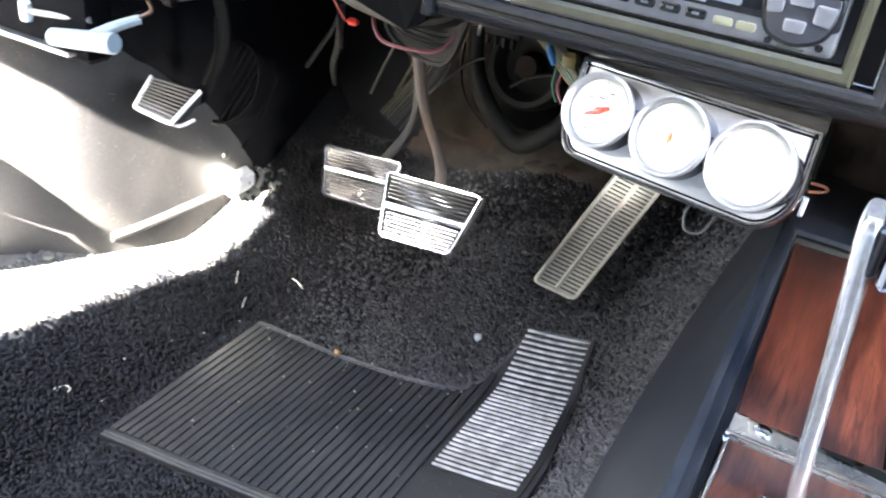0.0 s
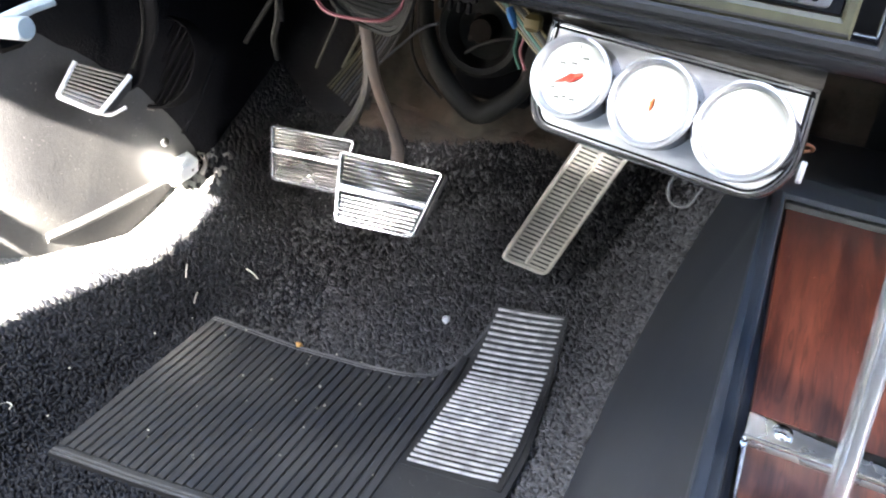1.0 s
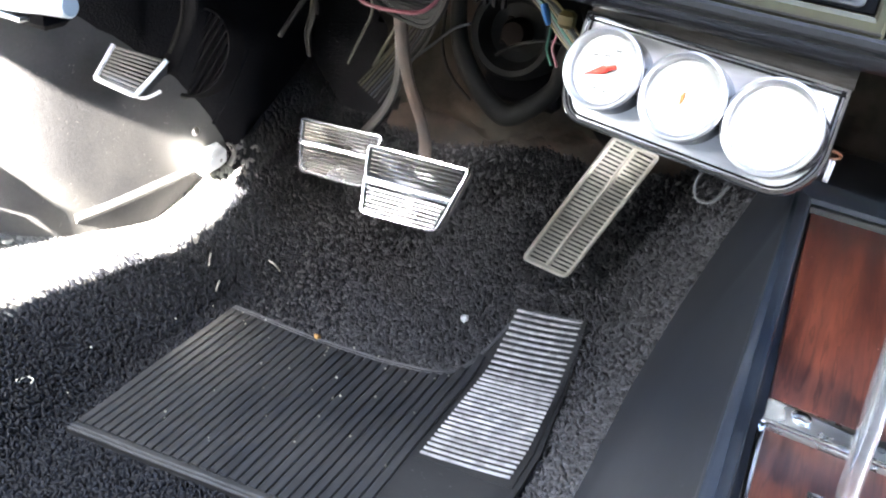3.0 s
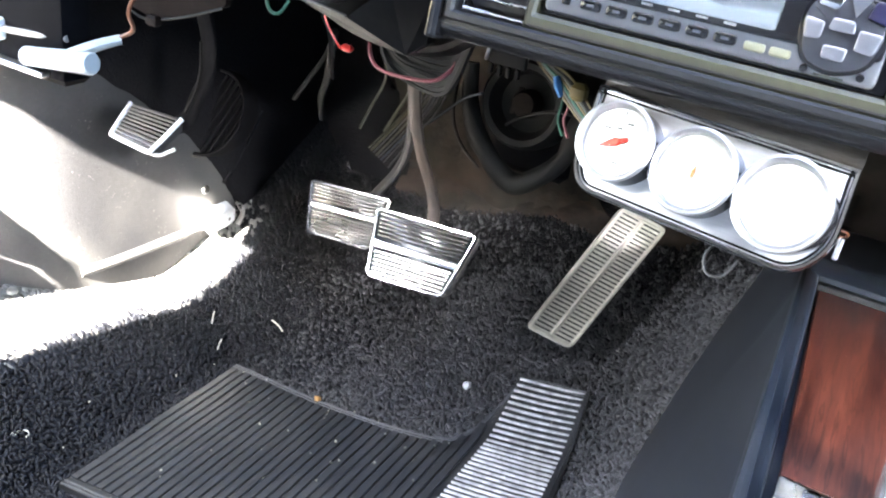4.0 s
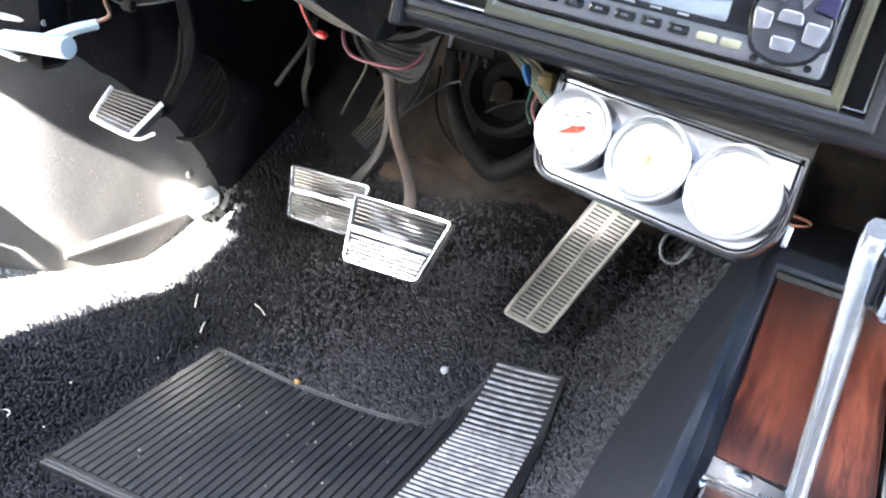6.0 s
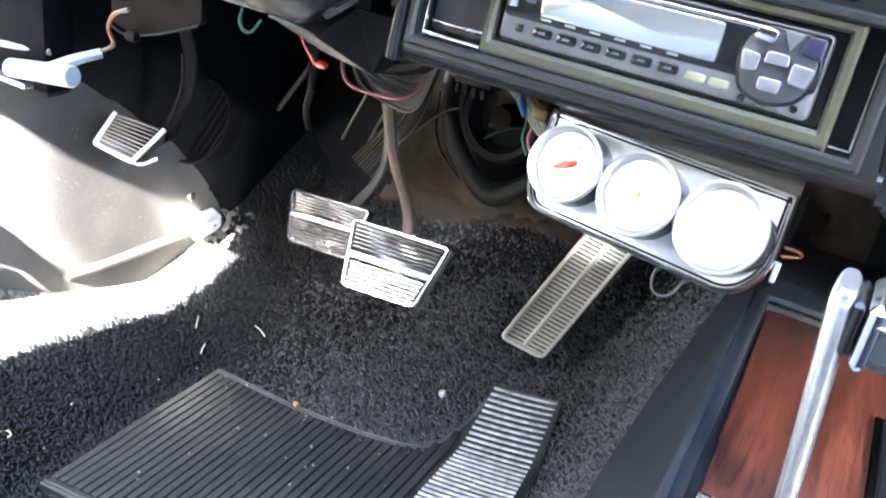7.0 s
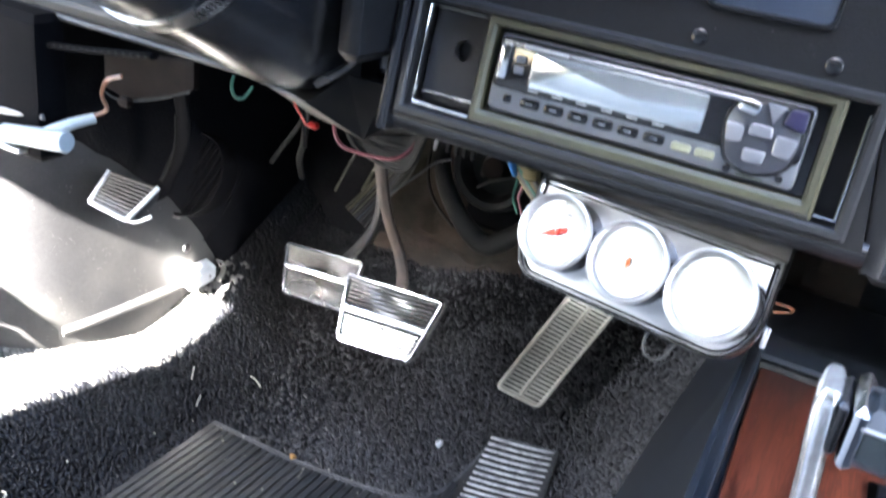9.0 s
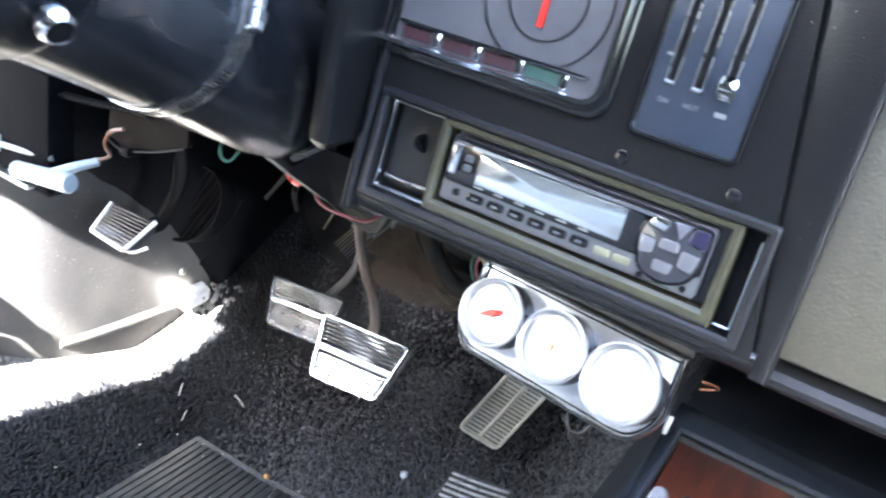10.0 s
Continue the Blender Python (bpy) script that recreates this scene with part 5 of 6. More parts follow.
    part("strip_screw", lathe(Matrix.Translation((0.165, 0.495, top_z(0.495) + 0.0055)), [(0.0042, 0), (0.004, 0.0012), (0.002, 0.002), (0, 0.002)], 16), CHROME, st, "bright screw head")
    la = slab(quad(0.172, 0.428, 0.186, 0.452), 0.0, 0.006, CHROME, "latch", "chrome latch with a dark recess", r=0.002)
    slab(quad(0.1745, 0.431, 0.184, 0.449), 0.004, 0.0028, GLOSS, "latch_recess", r=0.001, parent=la)
    qf = slab(quad(0.2145, 0.5, 0.29, 0.64), 0.0, 0.006, CHROME, "quadrant_frame", "chrome shift quadrant frame", r=0.004)
    slab(quad(0.2195, 0.505, 0.285, 0.635), 0.004, 0.004, GLOSS, "quadrant_slot", r=0.003, parent=qf)


console()


def shifter():
    root = thing("shift_lever", (0.185, 0.45, 0.38), "chrome horseshoe shift lever with slate grey grip on the console", "shift lever")
    oval = [(math.copysign(abs(math.cos(a)) ** 0.5, math.cos(a)), math.copysign(abs(math.sin(a)) ** 0.6, math.sin(a))) for a in (2 * math.pi * (i + 0.5) / 24 for i in range(24))]
    # (height, centre, half width, half depth) up the leg; the far leg mirrors it
    legs = ((0.378, 0.186, 0.0034, 0.011), (0.41, 0.183, 0.0034, 0.011), (0.437, 0.1805, 0.0035, 0.0112), (0.458, 0.1787, 0.0036, 0.0114), (0.477, 0.177, 0.0038, 0.0114), (0.496, 0.1752, 0.0039, 0.0112), (0.507, 0.1742, 0.004, 0.011), (0.514, 0.1737, 0.0039, 0.0106), (0.518, 0.1736, 0.0033, 0.0098), (0.5195, 0.1736, 0.0024, 0.0085))
    for mirror in (False, True):
        bm = bmesh.new()
        rr = []
        for z, cx, w, d in legs:
            cx = 0.46 - cx if mirror else cx
            rr.append([bm.verts.new((cx + w * cu, 0.4505 + d * su, z + 0.1 * w * su)) for cu, su in oval])
        for u, v in zip(rr, rr[1:]):
            for i in range(24):
                bm.faces.new((u[i], u[(i + 1) % 24], v[(i + 1) % 24], v[i]))
        bm.faces.new(rr[0])
        bm.faces.new(rr[-1])
        part("leg", bm, LEVER, root, "flat tapered polished chrome leg turning into the grip")
    grip = part("grip", box((0.2305, 0.4495, 0.508), (0.097, 0.0255, 0.021), bevel=0.005), GRIP, root, "slate grey plastic grip with rounded edges")
    part("collar", box((0.1785, 0.4495, 0.5085), (0.0035, 0.021, 0.0185), bevel=0.0015), GLOSS, grip, "narrow black collar")
    for x in (0.1832, 0.2778):
        part("band", box((x, 0.4495, 0.5085), (0.0052, 0.0275, 0.0225), bevel=0.0025), CHROME, grip, "polished chrome band")
    part("seam_line", box((0.23, 0.4545, 0.5186), (0.095, 0.0022, 0.001), bevel=0.0003), GLOSS, grip, "dark seam along the top")
    part("seam_edge", box((0.23, 0.4365, 0.5135), (0.095, 0.0012, 0.0012), bevel=0.0004), WORN_CHROME, grip, "thin bright seam")


shifter()


# ---- steering column ----
def steering_column():
    root = thing("steering_column", (-0.206, 0.566, 0.591), "glossy black steering column tube with a steel hose clamp", "steering column")
    m = plane_frame((-0.206, 0.566, 0.591), (1, 0.0, 0.0), (0, 0.43, 0.903))
    part("tube", lathe(m, [(0.0, 0.26), (0.064, 0.26), (0.066, 0.25), (0.066, 0.112), (0.0645, 0.108), (0.061, 0.107), (0.0605, 0.1), (0.06, 0.02), (0.0598, -0.115), (0.057, -0.14), (0.05, -0.155), (0.036, -0.165), (0.034, -0.3), (0.0, -0.3)], 64), COLUMN, root, "smooth black column tube")
    clamp = part("hose_clamp", lathe(m, [(0.0603, -0.0065), (0.0616, -0.0065), (0.0616, 0.0065), (0.0603, 0.0065)], 72), WORN_CHROME, root, "stainless hose clamp band")
    for k in range(30):
        a = radians(-88 + 2.6 * k)
        if 8 < k < 14:
            continue
        c = m @ Matrix.Rotation(a, 4, "Z") @ Matrix.Translation((0.0617, 0, 0))
        part("clamp_slot", box((0, 0, 0), (0.0005, 0.001, 0.006), c), GLOSS, clamp)
    sc = m @ Matrix.Rotation(radians(14), 4, "Z") @ Matrix.Translation((0.0665, 0, 0))
    part("clamp_screw", lathe(sc @ Matrix.Rotation(radians(90), 4, "X"), [(0.0, -0.012), (0.004, -0.012), (0.004, 0.002), (0.0055, 0.002), (0.0055, 0.007), (0.004, 0.0085), (0, 0.0085)], 8), CHROME, clamp, "worm screw with a hex head")
    part("clamp_block", box((0.0, 0, 0), (0.007, 0.013, 0.012), sc, 0.002), WORN_CHROME, clamp)
    kn = m @ Matrix.Translation((0, 0, 0.125)) @ Matrix.Rotation(radians(-30), 4, "Z") @ Matrix.Translation((0.065, 0, 0)) @ Matrix.Rotation(radians(90), 4, "Y")
    knob = part("knob", lathe(kn, [(0.0, 0.014), (0.006, 0.014), (0.0075, 0.011), (0.0075, 0.0)], 24), GLOSS, root)
    part("knob_ring", lathe(kn, [(0.0075, 0.004), (0.0092, 0.005), (0.0092, 0.0115), (0.0072, 0.0145), (0.0064, 0.0142)], 28), CHROME, knob, "chrome knob ring")
    # lower clamp bracket and toe of the column
    part("bracket", tube([(-0.132, 0.655, 0.565), (-0.128, 0.655, 0.54), (-0.138, 0.652, 0.515), (-0.162, 0.65, 0.496)], 0.0032, 6, 4), WORN_CHROME, root)
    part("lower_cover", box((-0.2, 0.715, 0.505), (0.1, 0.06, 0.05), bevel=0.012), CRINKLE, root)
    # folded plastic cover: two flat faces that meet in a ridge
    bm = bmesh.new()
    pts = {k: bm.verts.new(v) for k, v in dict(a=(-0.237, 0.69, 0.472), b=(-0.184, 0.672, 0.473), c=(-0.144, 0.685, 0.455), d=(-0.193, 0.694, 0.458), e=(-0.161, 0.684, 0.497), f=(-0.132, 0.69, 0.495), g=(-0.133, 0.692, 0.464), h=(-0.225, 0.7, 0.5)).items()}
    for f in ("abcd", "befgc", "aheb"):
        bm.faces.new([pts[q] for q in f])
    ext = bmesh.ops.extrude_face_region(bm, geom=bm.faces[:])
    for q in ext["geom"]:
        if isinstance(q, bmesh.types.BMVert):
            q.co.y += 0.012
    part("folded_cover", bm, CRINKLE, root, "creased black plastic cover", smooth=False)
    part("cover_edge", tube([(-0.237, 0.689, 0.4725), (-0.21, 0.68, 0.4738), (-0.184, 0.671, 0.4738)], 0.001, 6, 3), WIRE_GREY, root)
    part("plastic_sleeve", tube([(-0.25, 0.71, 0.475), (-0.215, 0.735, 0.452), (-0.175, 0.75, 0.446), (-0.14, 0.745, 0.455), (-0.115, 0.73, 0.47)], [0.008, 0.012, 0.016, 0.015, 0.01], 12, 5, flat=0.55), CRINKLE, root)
    part("stalk", tube([(-0.27, 0.44, 0.6), (-0.3, 0.47, 0.57), (-0.33, 0.48, 0.555), (-0.36, 0.485, 0.548)], [0.009, 0.01, 0.011, 0.008], 12, 4), BEIGE, root, "pale beige switch stalk")


steering_column()


# ---- under the dash ----
def wire(name, pts, r, material, label, cat="wire"):
    tagged(part(name, tube(pts, r, 6, 6), material), label, cat)


wire("pink_wire", [(-0.212, 0.75, 0.447), (-0.207, 0.744, 0.433), (-0.201, 0.743, 0.4245), (-0.19, 0.742, 0.4215), (-0.168, 0.741, 0.4225), (-0.148, 0.74, 0.4265), (-0.139, 0.746, 0.435), (-0.134, 0.746, 0.446)], 0.0015, PINK, "pink wire sagging under the harness")
harness = thing("wiring_harness", (-0.165, 0.75, 0.44), "sagging bundle of black wires under the dash", "wiring harness")
for k in range(9):
    f = k / 8
    part("wire", tube([(-0.205 + 0.01 * f, 0.745, 0.47), (-0.195 + 0.012 * f, 0.75 + 0.004 * math.sin(k), 0.428 + 0.018 * f), (-0.165, 0.756 - 0.01 * f, 0.413 + 0.03 * f), (-0.14, 0.75, 0.42 + 0.024 * f), (-0.118 - 0.006 * f, 0.735, 0.468)], 0.0027, 6, 6), WIRE, harness)
led = thing("red_connector", (-0.228, 0.75, 0.425), "small red plastic wire connector under the dash", "connector")
part("body", box((-0.231, 0.75, 0.4285), (0.0095, 0.0065, 0.0055), bevel=0.002), RED, led)
part("lead", tube([(-0.238, 0.75, 0.427), (-0.248, 0.745, 0.445), (-0.25, 0.74, 0.46)], 0.0008, 6, 4), RED, led)
random.seed(3)
for k in range(9):
    f = k / 8
    wire("loose_wire", [(-0.352 + 0.028 * f, 1.004, 0.243 - 0.016 * f), (-0.314 + 0.018 * f, 1.0 - 0.004 * math.sin(k), 0.292 - 0.022 * f), (-0.262 + 0.02 * f, 0.95, 0.352 - 0.016 * f), (-0.21 + 0.02 * f, 0.87, 0.42)], 0.0011 + 0.0003 * (k % 2), (PALE, STRAW, WIRE_GREY, PALE, WIRE_GREY, SLATE, WIRE_GREY, WIRE, WIRE_GREY)[k], "thin dusty wire strung along the firewall")
wire("loose_wire", [(-0.29, 0.99, 0.281), (-0.278, 0.98, 0.293), (-0.253, 0.978, 0.318), (-0.229, 0.975, 0.342), (-0.2, 0.95, 0.36)], 0.0013, SLATE, "slate blue wire along the firewall")
wire("loose_wire", [(-0.337, 0.955, 0.283), (-0.322, 0.95, 0.314), (-0.307, 0.945, 0.345), (-0.3, 0.93, 0.37)], 0.0015, PALE, "pale wire hanging before the firewall")
tagged(part("steel_rod", tube([(-0.407, 0.93, 0.302), (-0.389, 0.93, 0.33), (-0.371, 0.93, 0.358), (-0.36, 0.925, 0.385)], 0.003, 8, 4), WIRE), "dark dusty steel rod under the dash", "rod")
tagged(part("hanging_strap", tube([(-0.324, 0.85, 0.42), (-0.322, 0.86, 0.403), (-0.316, 0.86, 0.375), (-0.314, 0.86, 0.361)], 0.0032, 8, 4, flat=0.4), FELT), "short dull strap hanging under the dash", "strap")
wire("loose_wire", [(-0.45, 1.05, 0.24), (-0.42, 1.0, 0.285), (-0.38, 0.95, 0.33), (-0.33, 0.88, 0.4)], 0.004, FIBRE_GREY, "dusty grey cable crossing the firewall")
wire("loose_wire", [(-0.36, 1.05, 0.25), (-0.31, 0.98, 0.3), (-0.26, 0.92, 0.36), (-0.22, 0.86, 0.43)], 0.002, PALE, "pale cable crossing the firewall")
wire("loose_wire", [(-0.22, 1.04, 0.29), (-0.17, 0.99, 0.335), (-0.12, 0.96, 0.36), (-0.08, 0.95, 0.36)], 0.0016, FIBRE_GREY, "thin grey wire along the firewall")
for k, m in enumerate((YELLOW, PALE, GREEN, YELLOW, PALE, FIBRE_GREY, YELLOW)):
    f = k / 6
    wire("coloured_wire", [(-0.094 + 0.012 * f, 0.775, 0.472 + 0.004 * f), (-0.083 + 0.012 * f, 0.766 + 0.003 * math.sin(3 * k), 0.455 + 0.003 * f), (-0.064 + 0.012 * f, 0.76, 0.443 + 0.006 * f), (-0.045 + 0.012 * f, 0.752, 0.43 + 0.006 * f), (-0.02 + 0.01 * f, 0.74, 0.418)], 0.0011 + 0.0002 * (k % 3), m, "yellow and green wires slung behind the radio")
wire("coloured_wire", [(-0.053, 0.762, 0.442), (-0.05, 0.758, 0.43), (-0.051, 0.757, 0.42), (-0.044, 0.752, 0.41)], 0.0011, PINK, "thin pink wire hanging behind the gauge panel")
wire("coloured_wire", [(-0.056, 0.762, 0.442), (-0.055, 0.758, 0.43), (-0.055, 0.757, 0.419), (-0.048, 0.752, 0.41)], 0.0011, GREEN, "thin green wire hanging behind the gauge panel")
tagged(part("blue_tape_wrap", tube([(-0.063, 0.758, 0.4485), (-0.06, 0.757, 0.443), (-0.056, 0.756, 0.436)], [0.003, 0.004, 0.0025], 10, 3, flat=0.6), BLUE), "blue tape wrapped round wires behind the radio", "tape")
tagged(part("yellow_connector", box((-0.042, 0.75, 0.4445), (0.012, 0.01, 0.012), bevel=0.003), YELLOW), "dull yellow plug behind the radio", "connector")
clipb = thing("wire_bracket", (-0.1, 0.755, 0.45), "small black toothed wire bracket under the dash lip", "bracket")
part("plate", box((-0.1, 0.755, 0.452), (0.03, 0.006, 0.012), Matrix.Identity(4), 0.002), CRINKLE, clipb)
for k in range(4):
    part("tooth", box((-0.111 + 0.007 * k, 0.753, 0.4435), (0.003, 0.005, 0.008), bevel=0.001), CRINKLE, clipb)
wire("green_wire", [(-0.246, 0.67, 0.478), (-0.243, 0.664, 0.472), (-0.238, 0.662, 0.466), (-0.232, 0.664, 0.466), (-0.229, 0.67, 0.474)], 0.0012, GREEN, "green wire loop below the dash edge")
wire("wire_clip", [(-0.069, 0.65, 0.49), (-0.068, 0.645, 0.484), (-0.07, 0.648, 0.478)], 0.0012, WORN_CHROME, "small wire clip on the dash lip", "clip")


def heater_box():
    root = thing("heater_duct", (-0.17, 1.03, 0.3), "dusty black heater duct curving under a round blower housing", "heater duct")
    m = plane_frame((-0.178, 1.035, 0.338), (1, 0, 0.05), (0, 0.15, 1))
    part("housing", lathe(m, [(0.0, 0.004), (0.02, 0.006), (0.03, 0.012), (0.034, 0.022), (0.037, 0.03), (0.043, 0.032), (0.047, 0.026), (0.049, 0.01), (0.05, -0.05)], 44), DUSTY, root, "round dusty blower housing with a rolled rim")
    part("motor_tab", tube([(-0.186, 1.018, 0.356), (-0.184, 1.012, 0.344), (-0.188, 1.012, 0.334), (-0.192, 1.014, 0.328)], [0.003, 0.005, 0.004, 0.002], 8, 4, flat=0.6), FIBRE_EDGE, root, "small tan paper tab")
    part("motor_end", lathe(m, [(0.0, 0.03), (0.012, 0.028), (0.015, 0.02), (0.015, 0.0)], 24), RUSTY, root, "small rusty motor end")
    part("duct", tube([(-0.243, 1.01, 0.37), (-0.236, 1.005, 0.331), (-0.221, 1.0, 0.303), (-0.196, 1.0, 0.273), (-0.169, 1.0, 0.259), (-0.143, 1.0, 0.275), (-0.121, 1.0, 0.302), (-0.113, 1.0, 0.336), (-0.105, 1.0, 0.36)], [0.008, 0.009, 0.01, 0.011, 0.012, 0.0105, 0.009, 0.012, 0.012], 12, 6), DUSTY, root, "bent dusty rubber duct")
    # solid black block painted in as the bend's inner shade
    part("bend_shade", box((-0.172, 1.05, 0.285), (0.09, 0.02, 0.06), bevel=0.008), FELT, root, "black block standing in for the shade inside the bend")
    part("seam", tube([(-0.262, 1.06, 0.34), (-0.258, 1.05, 0.3), (-0.243, 1.045, 0.27), (-0.21, 1.045, 0.245), (-0.18, 1.05, 0.236)], 0.0028, 6, 5), DUSTY, root)
    part("seam", tube([(-0.285, 1.07, 0.33), (-0.279, 1.06, 0.29), (-0.262, 1.055, 0.262), (-0.235, 1.055, 0.24)], 0.0018, 6, 5), FIBRE_GREY, root)


heater_box()


def vent_boot():
    root = thing("vent_duct", (-0.47, 0.95, 0.27), "black ribbed fresh air vent duct beside the parking brake pedal", "air vent")
    m = plane_frame((-0.506, 0.912, 0.262), (1, 0.1, 0), (0.25, 0.35, 1)) @ Matrix.Rotation(radians(-24), 4, "Z")
    out = [Vector((p.x, p.y * 1.25)) for p in circle(0, 0, 0.042, 36)]
    part("grille_rim", ring(m, out, inset(out, 0.004), -0.02, 0.004, 0.002), FELT, root)
    part("grille_back", prism(m, inset(out, 0.003), -0.03, -0.008), FELT, root)
    for k in range(9):
        x = -0.033 + 0.00825 * k
        h = 1.25 * math.sqrt(max(0.0, 0.038 ** 2 - x * x))
        part("grille_slat", box((x, 0, -0.003), (0.003, 2 * h, 0.006), m, 0.0008), FELT, root)
    # lighter arc painted on the lower left rim, where it glints
    arc = [radians(-150 + 9 * k) for k in range(11)]
    part("rim_glint", tube([m @ Vector((0.043 * math.cos(a), 0.0535 * math.sin(a), 0.003)) for a in arc], 0.0013, 6, 2), ARM_DULL, root, "thin grey arc painted in for the rim's glint")


vent_boot()


def pull_handle():
    root = thing("pull_handle", (-0.42, 0.64, 0.39), "white plastic vent pull handle on a short rod below the dash", "pull handle")
    d = Vector((-0.383, 0.64, 0.3965)) - Vector((-0.456, 0.64, 0.3845))
    m = plane_frame((-0.456, 0.64, 0.3845), Vector((0, 1, 0)), d.cross(Vector((0, 1, 0))))
    rot = d.to_track_quat("Z", "Y").to_matrix().to_4x4()
    rot.translation = (-0.456, 0.64, 0.3845)
    L = d.length
    part("grip", lathe(rot, [(0.0, 0.0), (0.006, 0.0), (0.0078, 0.002), (0.0082, L * 0.5), (0.0088, L - 0.002), (0.0075, L), (0.0, L)], 24), HANDLE, root, "pale blue-white plastic cylinder grip")
    part("stem", tube([(-0.41, 0.645, 0.395), (-0.395, 0.655, 0.405), (-0.385, 0.67, 0.41)], [0.006, 0.0045, 0.004], 8, 4), HANDLE, root)
    part("cable", tube([(-0.388, 0.668, 0.41), (-0.372, 0.67, 0.42), (-0.366, 0.66, 0.435), (-0.36, 0.66, 0.448), (-0.345, 0.66, 0.455)], 0.0017, 6, 5), COPPER, root, "orange-brown cable")


pull_handle()
br = thing("dash_bracket", (-0.315, 0.66, 0.46), "rusty orange-brown steel bracket under the dash edge", "bracket")
xzb = plane_frame((0, 0.67, 0), (1, 0, 0), (0, 0, 1))
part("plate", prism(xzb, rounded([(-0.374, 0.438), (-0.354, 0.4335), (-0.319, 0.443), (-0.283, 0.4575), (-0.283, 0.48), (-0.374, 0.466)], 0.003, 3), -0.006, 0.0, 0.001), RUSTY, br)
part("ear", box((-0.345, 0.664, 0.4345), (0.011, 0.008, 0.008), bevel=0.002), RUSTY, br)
part("edge", tube([(-0.374, 0.667, 0.4375), (-0.354, 0.6665, 0.433), (-0.319, 0.6665, 0.4425), (-0.283, 0.667, 0.457)], 0.0011, 6, 3), ROD, br)
strip = thing("perforated_strip", (-0.38, 0.66, 0.468), "black perforated strip hanging just below the dash edge", "strip")
part("bar", tube([(-0.443, 0.662, 0.459), (-0.4, 0.66, 0.464), (-0.36, 0.66, 0.47), (-0.314, 0.662, 0.477)], 0.0055, 8, 4, flat=0.5), FELT, strip)
for k in range(18):
    f = k / 17
    part("hole", box((-0.44 + 0.124 * f, 0.6555, 0.4595 + 0.0175 * f), (0.0024, 0.001, 0.0018)), ROD, strip)
st = thing("hood_release", (-0.49, 0.645, 0.4), "short dark rod with a white end stop at the dash edge", "release rod")
part("rod", tube([(-0.49, 0.643, 0.3985), (-0.46, 0.645, 0.401), (-0.42, 0.65, 0.405)], 0.0028, 8, 2), ARM_GREY, st)
part("end_stop", box((-0.488, 0.643, 0.3985), (0.009, 0.009, 0.018), bevel=0.002), WHITE, st, "white end stop")


# ---- unseen cabin shell, added and sized to shape the light ----
# roof extent chosen to keep direct sun off dash and console
tagged(part("ceiling", box((0.32, -0.37, 1.17), (1.84, 0.84, 0.04), bevel=0.01), HEADLINER), "grey cloth headliner", "headliner", kind="structure")
# extra panel beyond the roof, added to block sky from above
tagged(part("sky_block_top", box((-0.6, 0.36, 1.17), (0.75, 0.6, 0.04), bevel=0.01), HEADLINER), "added unseen grey panel holding overhead sky off the left carpet", "headliner", kind="structure")
tagged(part("wall_right", box((1.2, 0.2, 0.32), (0.04, 2.0, 0.8), bevel=0.01), SHELL), "dark passenger door trim panel", "door panel", kind="structure")
# rear closed without a window, to keep sun and sky out
tagged(part("wall_rear", box((0.28, -0.75, 0.37), (1.84, 0.06, 0.82), bevel=0.01), SHELL), "unseen dark wall closing the cabin's rear, lower part", "rear wall", kind="structure")
tagged(part("wall_rear_upper", box((0.28, -0.75, 1.0), (1.84, 0.06, 0.44), bevel=0.01), SHELL), "unseen dark wall closing the cabin's rear, upper part", "rear wall", kind="structure")
# unseen seat, added to block rear light and brighten the lever's reflection
tagged(part("wall_seat_back", box((0.3, -0.3, 0.28), (1.72, 0.1, 0.66), bevel=0.04), SEAT), "added unseen pale grey seat back blocking low light from behind", "seat back", kind="structure")
tagged(part("wall_seat_cushion", box((0.3, -0.06, 0.19), (1.72, 0.4, 0.2), bevel=0.04), SEAT), "added unseen pale grey seat cushion reflecting light forward", "seat cushion", kind="structure")
xz = plane_frame((0, -0.2, 0), (1, 0, 0), (0, 0, 1))
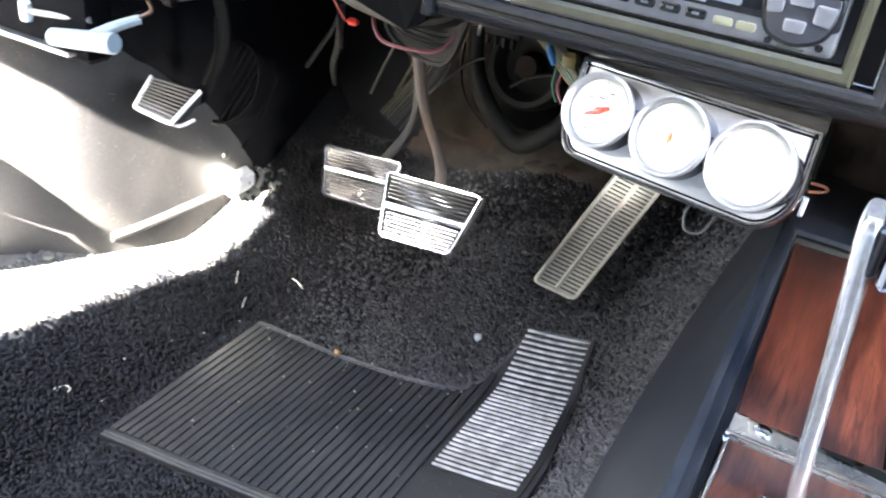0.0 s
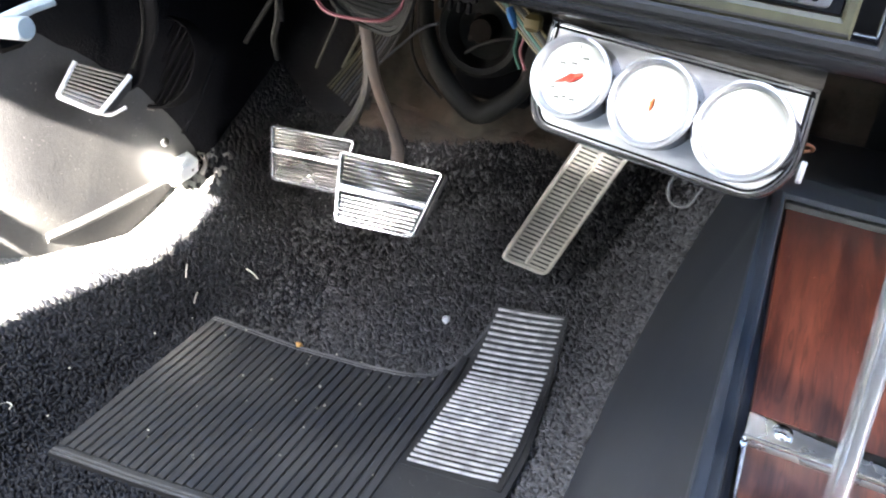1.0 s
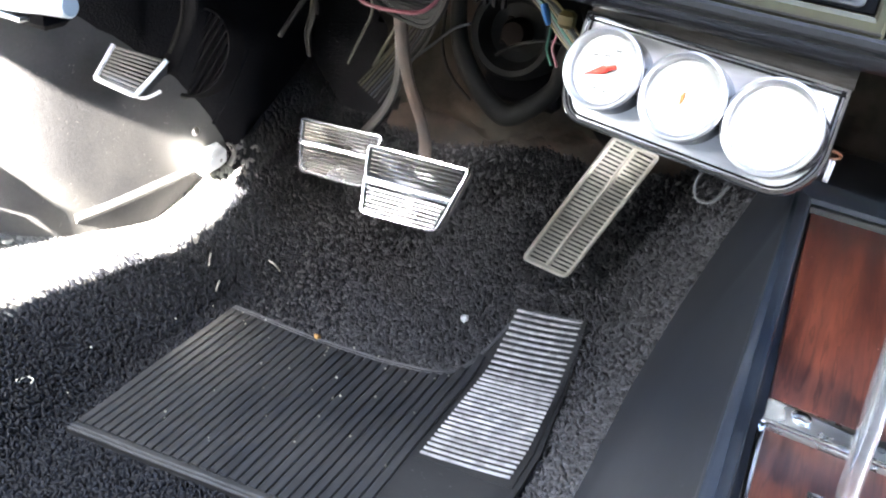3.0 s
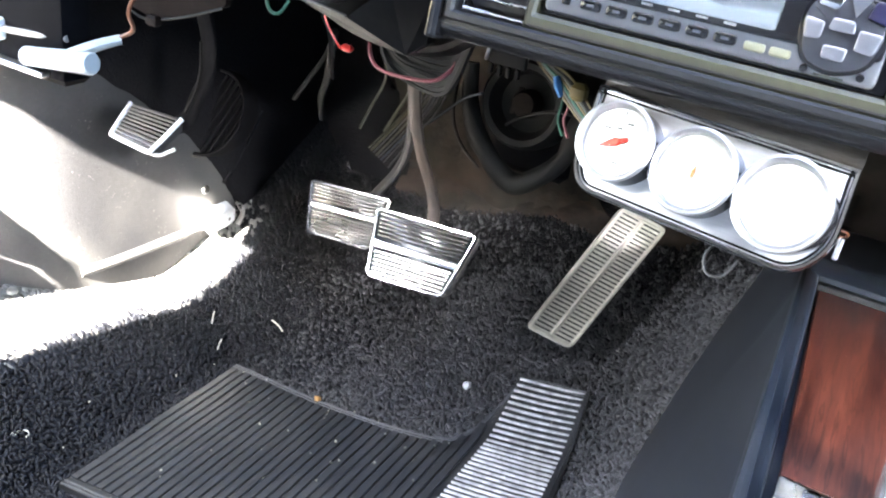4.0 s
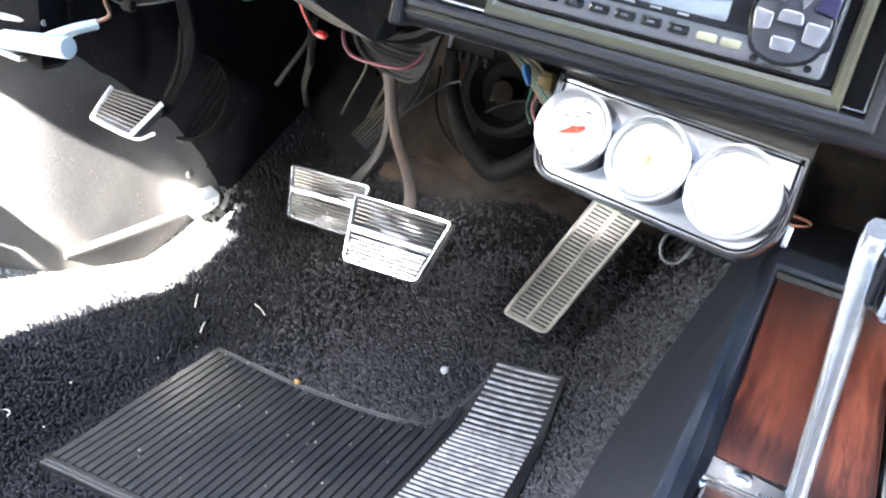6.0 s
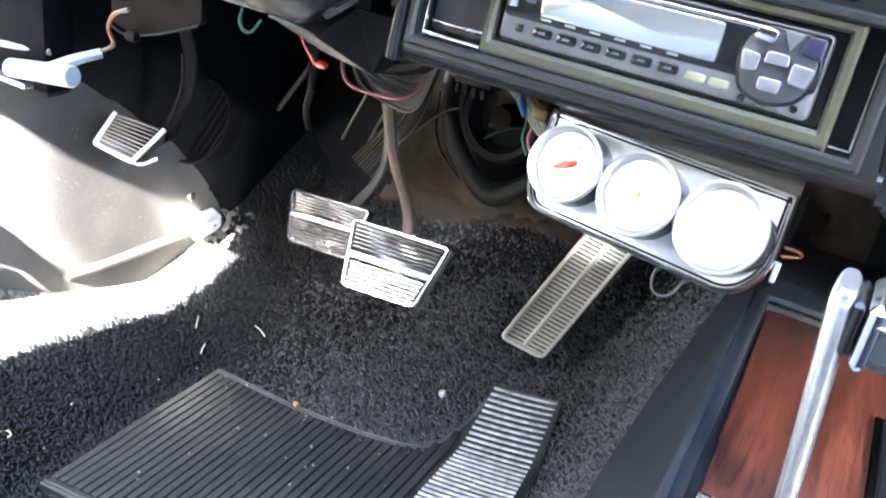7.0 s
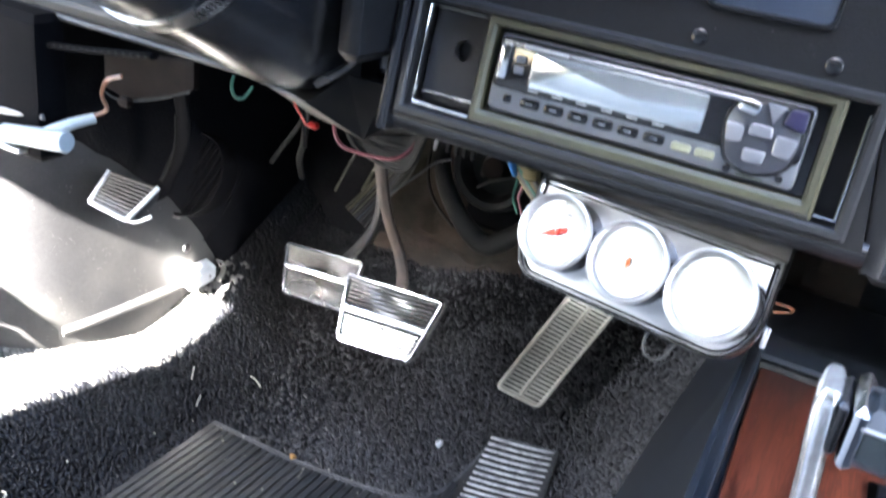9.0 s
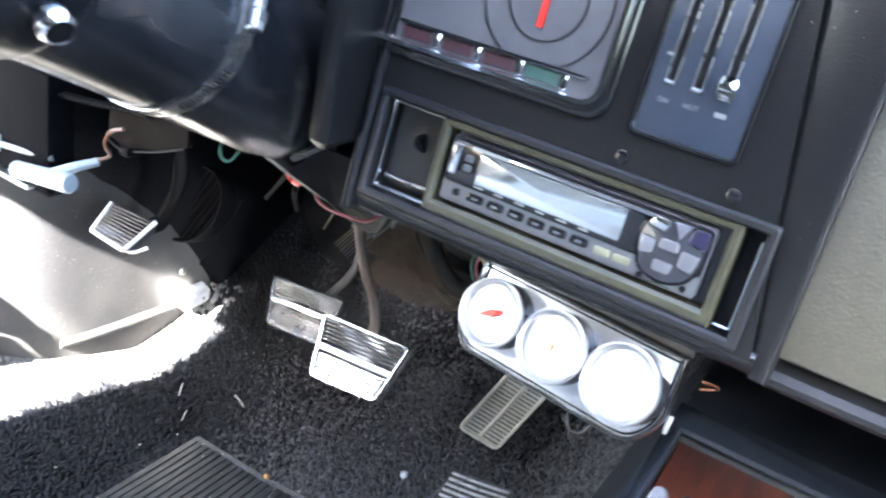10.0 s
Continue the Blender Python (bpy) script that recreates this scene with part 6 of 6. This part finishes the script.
# invented pillar, its edge placed to cut the carpet's sun patch
tagged(part("wall_left_rear", prism(xz, [Vector(q) for q in ((-0.645, -0.05), (-0.645, 0.72), (-0.6, 1.165), (-0.57, 1.165), (-0.615, 0.72), (-0.615, -0.05))], 0.0, 0.56), SHELL), "added unseen dark pillar bounding the sun patch on the carpet", "pillar", kind="structure")
# unseen panel, added to hold low left sky out of the footwell
tagged(part("sky_block_left", box((0, 0, 0), (0.04, 1.26, 0.6), Matrix.Translation((-0.77, -0.17, 0.2)) @ Matrix.Rotation(radians(-6.4), 4, "Z"), 0.015), SHELL), "added unseen dark panel blocking low sky from the left", "car door", kind="structure")
tagged(part("ground", box((0, 0, -0.4), (400, 400, 0.1)), ASPHALT), "grey asphalt outside the open door", "ground", kind="structure")
# unseen bar, added to shade the dash skirt from the sun
tagged(part("sun_bar_left", box((-0.92, -0.2, 1.045), (0.62, 0.03, 0.29), bevel=0.008), SHELL), "added unseen dark bar keeping the sun off the dash skirt", "roof rail", kind="structure")
# unseen plate, outline drawn to cast the kick panel's upper shadow edge
edge = plane_frame((0, 0.3, 0), (1, 0, 0), (0, 0, 1))
tagged(part("sun_mask_front", prism(edge, [Vector(q) for q in ((-0.575, 0.502), (-0.36, 0.502), (-0.36, 0.588), (-0.508, 0.588), (-0.508, 0.62), (-0.36, 0.628), (-0.36, 1.15), (-0.53, 1.15), (-0.53, 0.6), (-0.56, 0.5835), (-0.66, 0.5835), (-0.66, 0.567), (-0.622, 0.556), (-0.6155, 0.549), (-0.611, 0.541), (-0.604, 0.538), (-0.58, 0.536))], -0.006, 0.006), SHELL), "added unseen plate shaping the sun on kick panel and toe board", "pillar", kind="structure")
# two unseen plates, cut to cast the dark wedge and bright sliver
shadow_plates = thing("sun_mask_edge", (-0.58, 0.58, 0.25), "added unseen plates casting the shadow wedge on the kick panel", "door edge", kind="structure")
edge = plane_frame((0, 0.5, 0), (1, 0, 0), (0, 0, 1))
part("upper_mask", prism(edge, [Vector(q) for q in ((-0.66, 0.27), (-0.602, 0.2615), (-0.591, 0.2615), (-0.5845, 0.2425), (-0.5835, 0.241), (-0.5812, 0.25), (-0.5815, 0.272), (-0.5825, 0.278), (-0.5911, 0.2975), (-0.604, 0.316), (-0.66, 0.37))], -0.002, 0.002), GLOSS, shadow_plates)
part("lower_mask", prism(edge, [Vector(q) for q in ((-0.66, 0.184), (-0.592, 0.197), (-0.588, 0.213), (-0.5835, 0.236), (-0.5845, 0.2405), (-0.592, 0.256), (-0.66, 0.268))], -0.002, 0.002), GLOSS, shadow_plates)
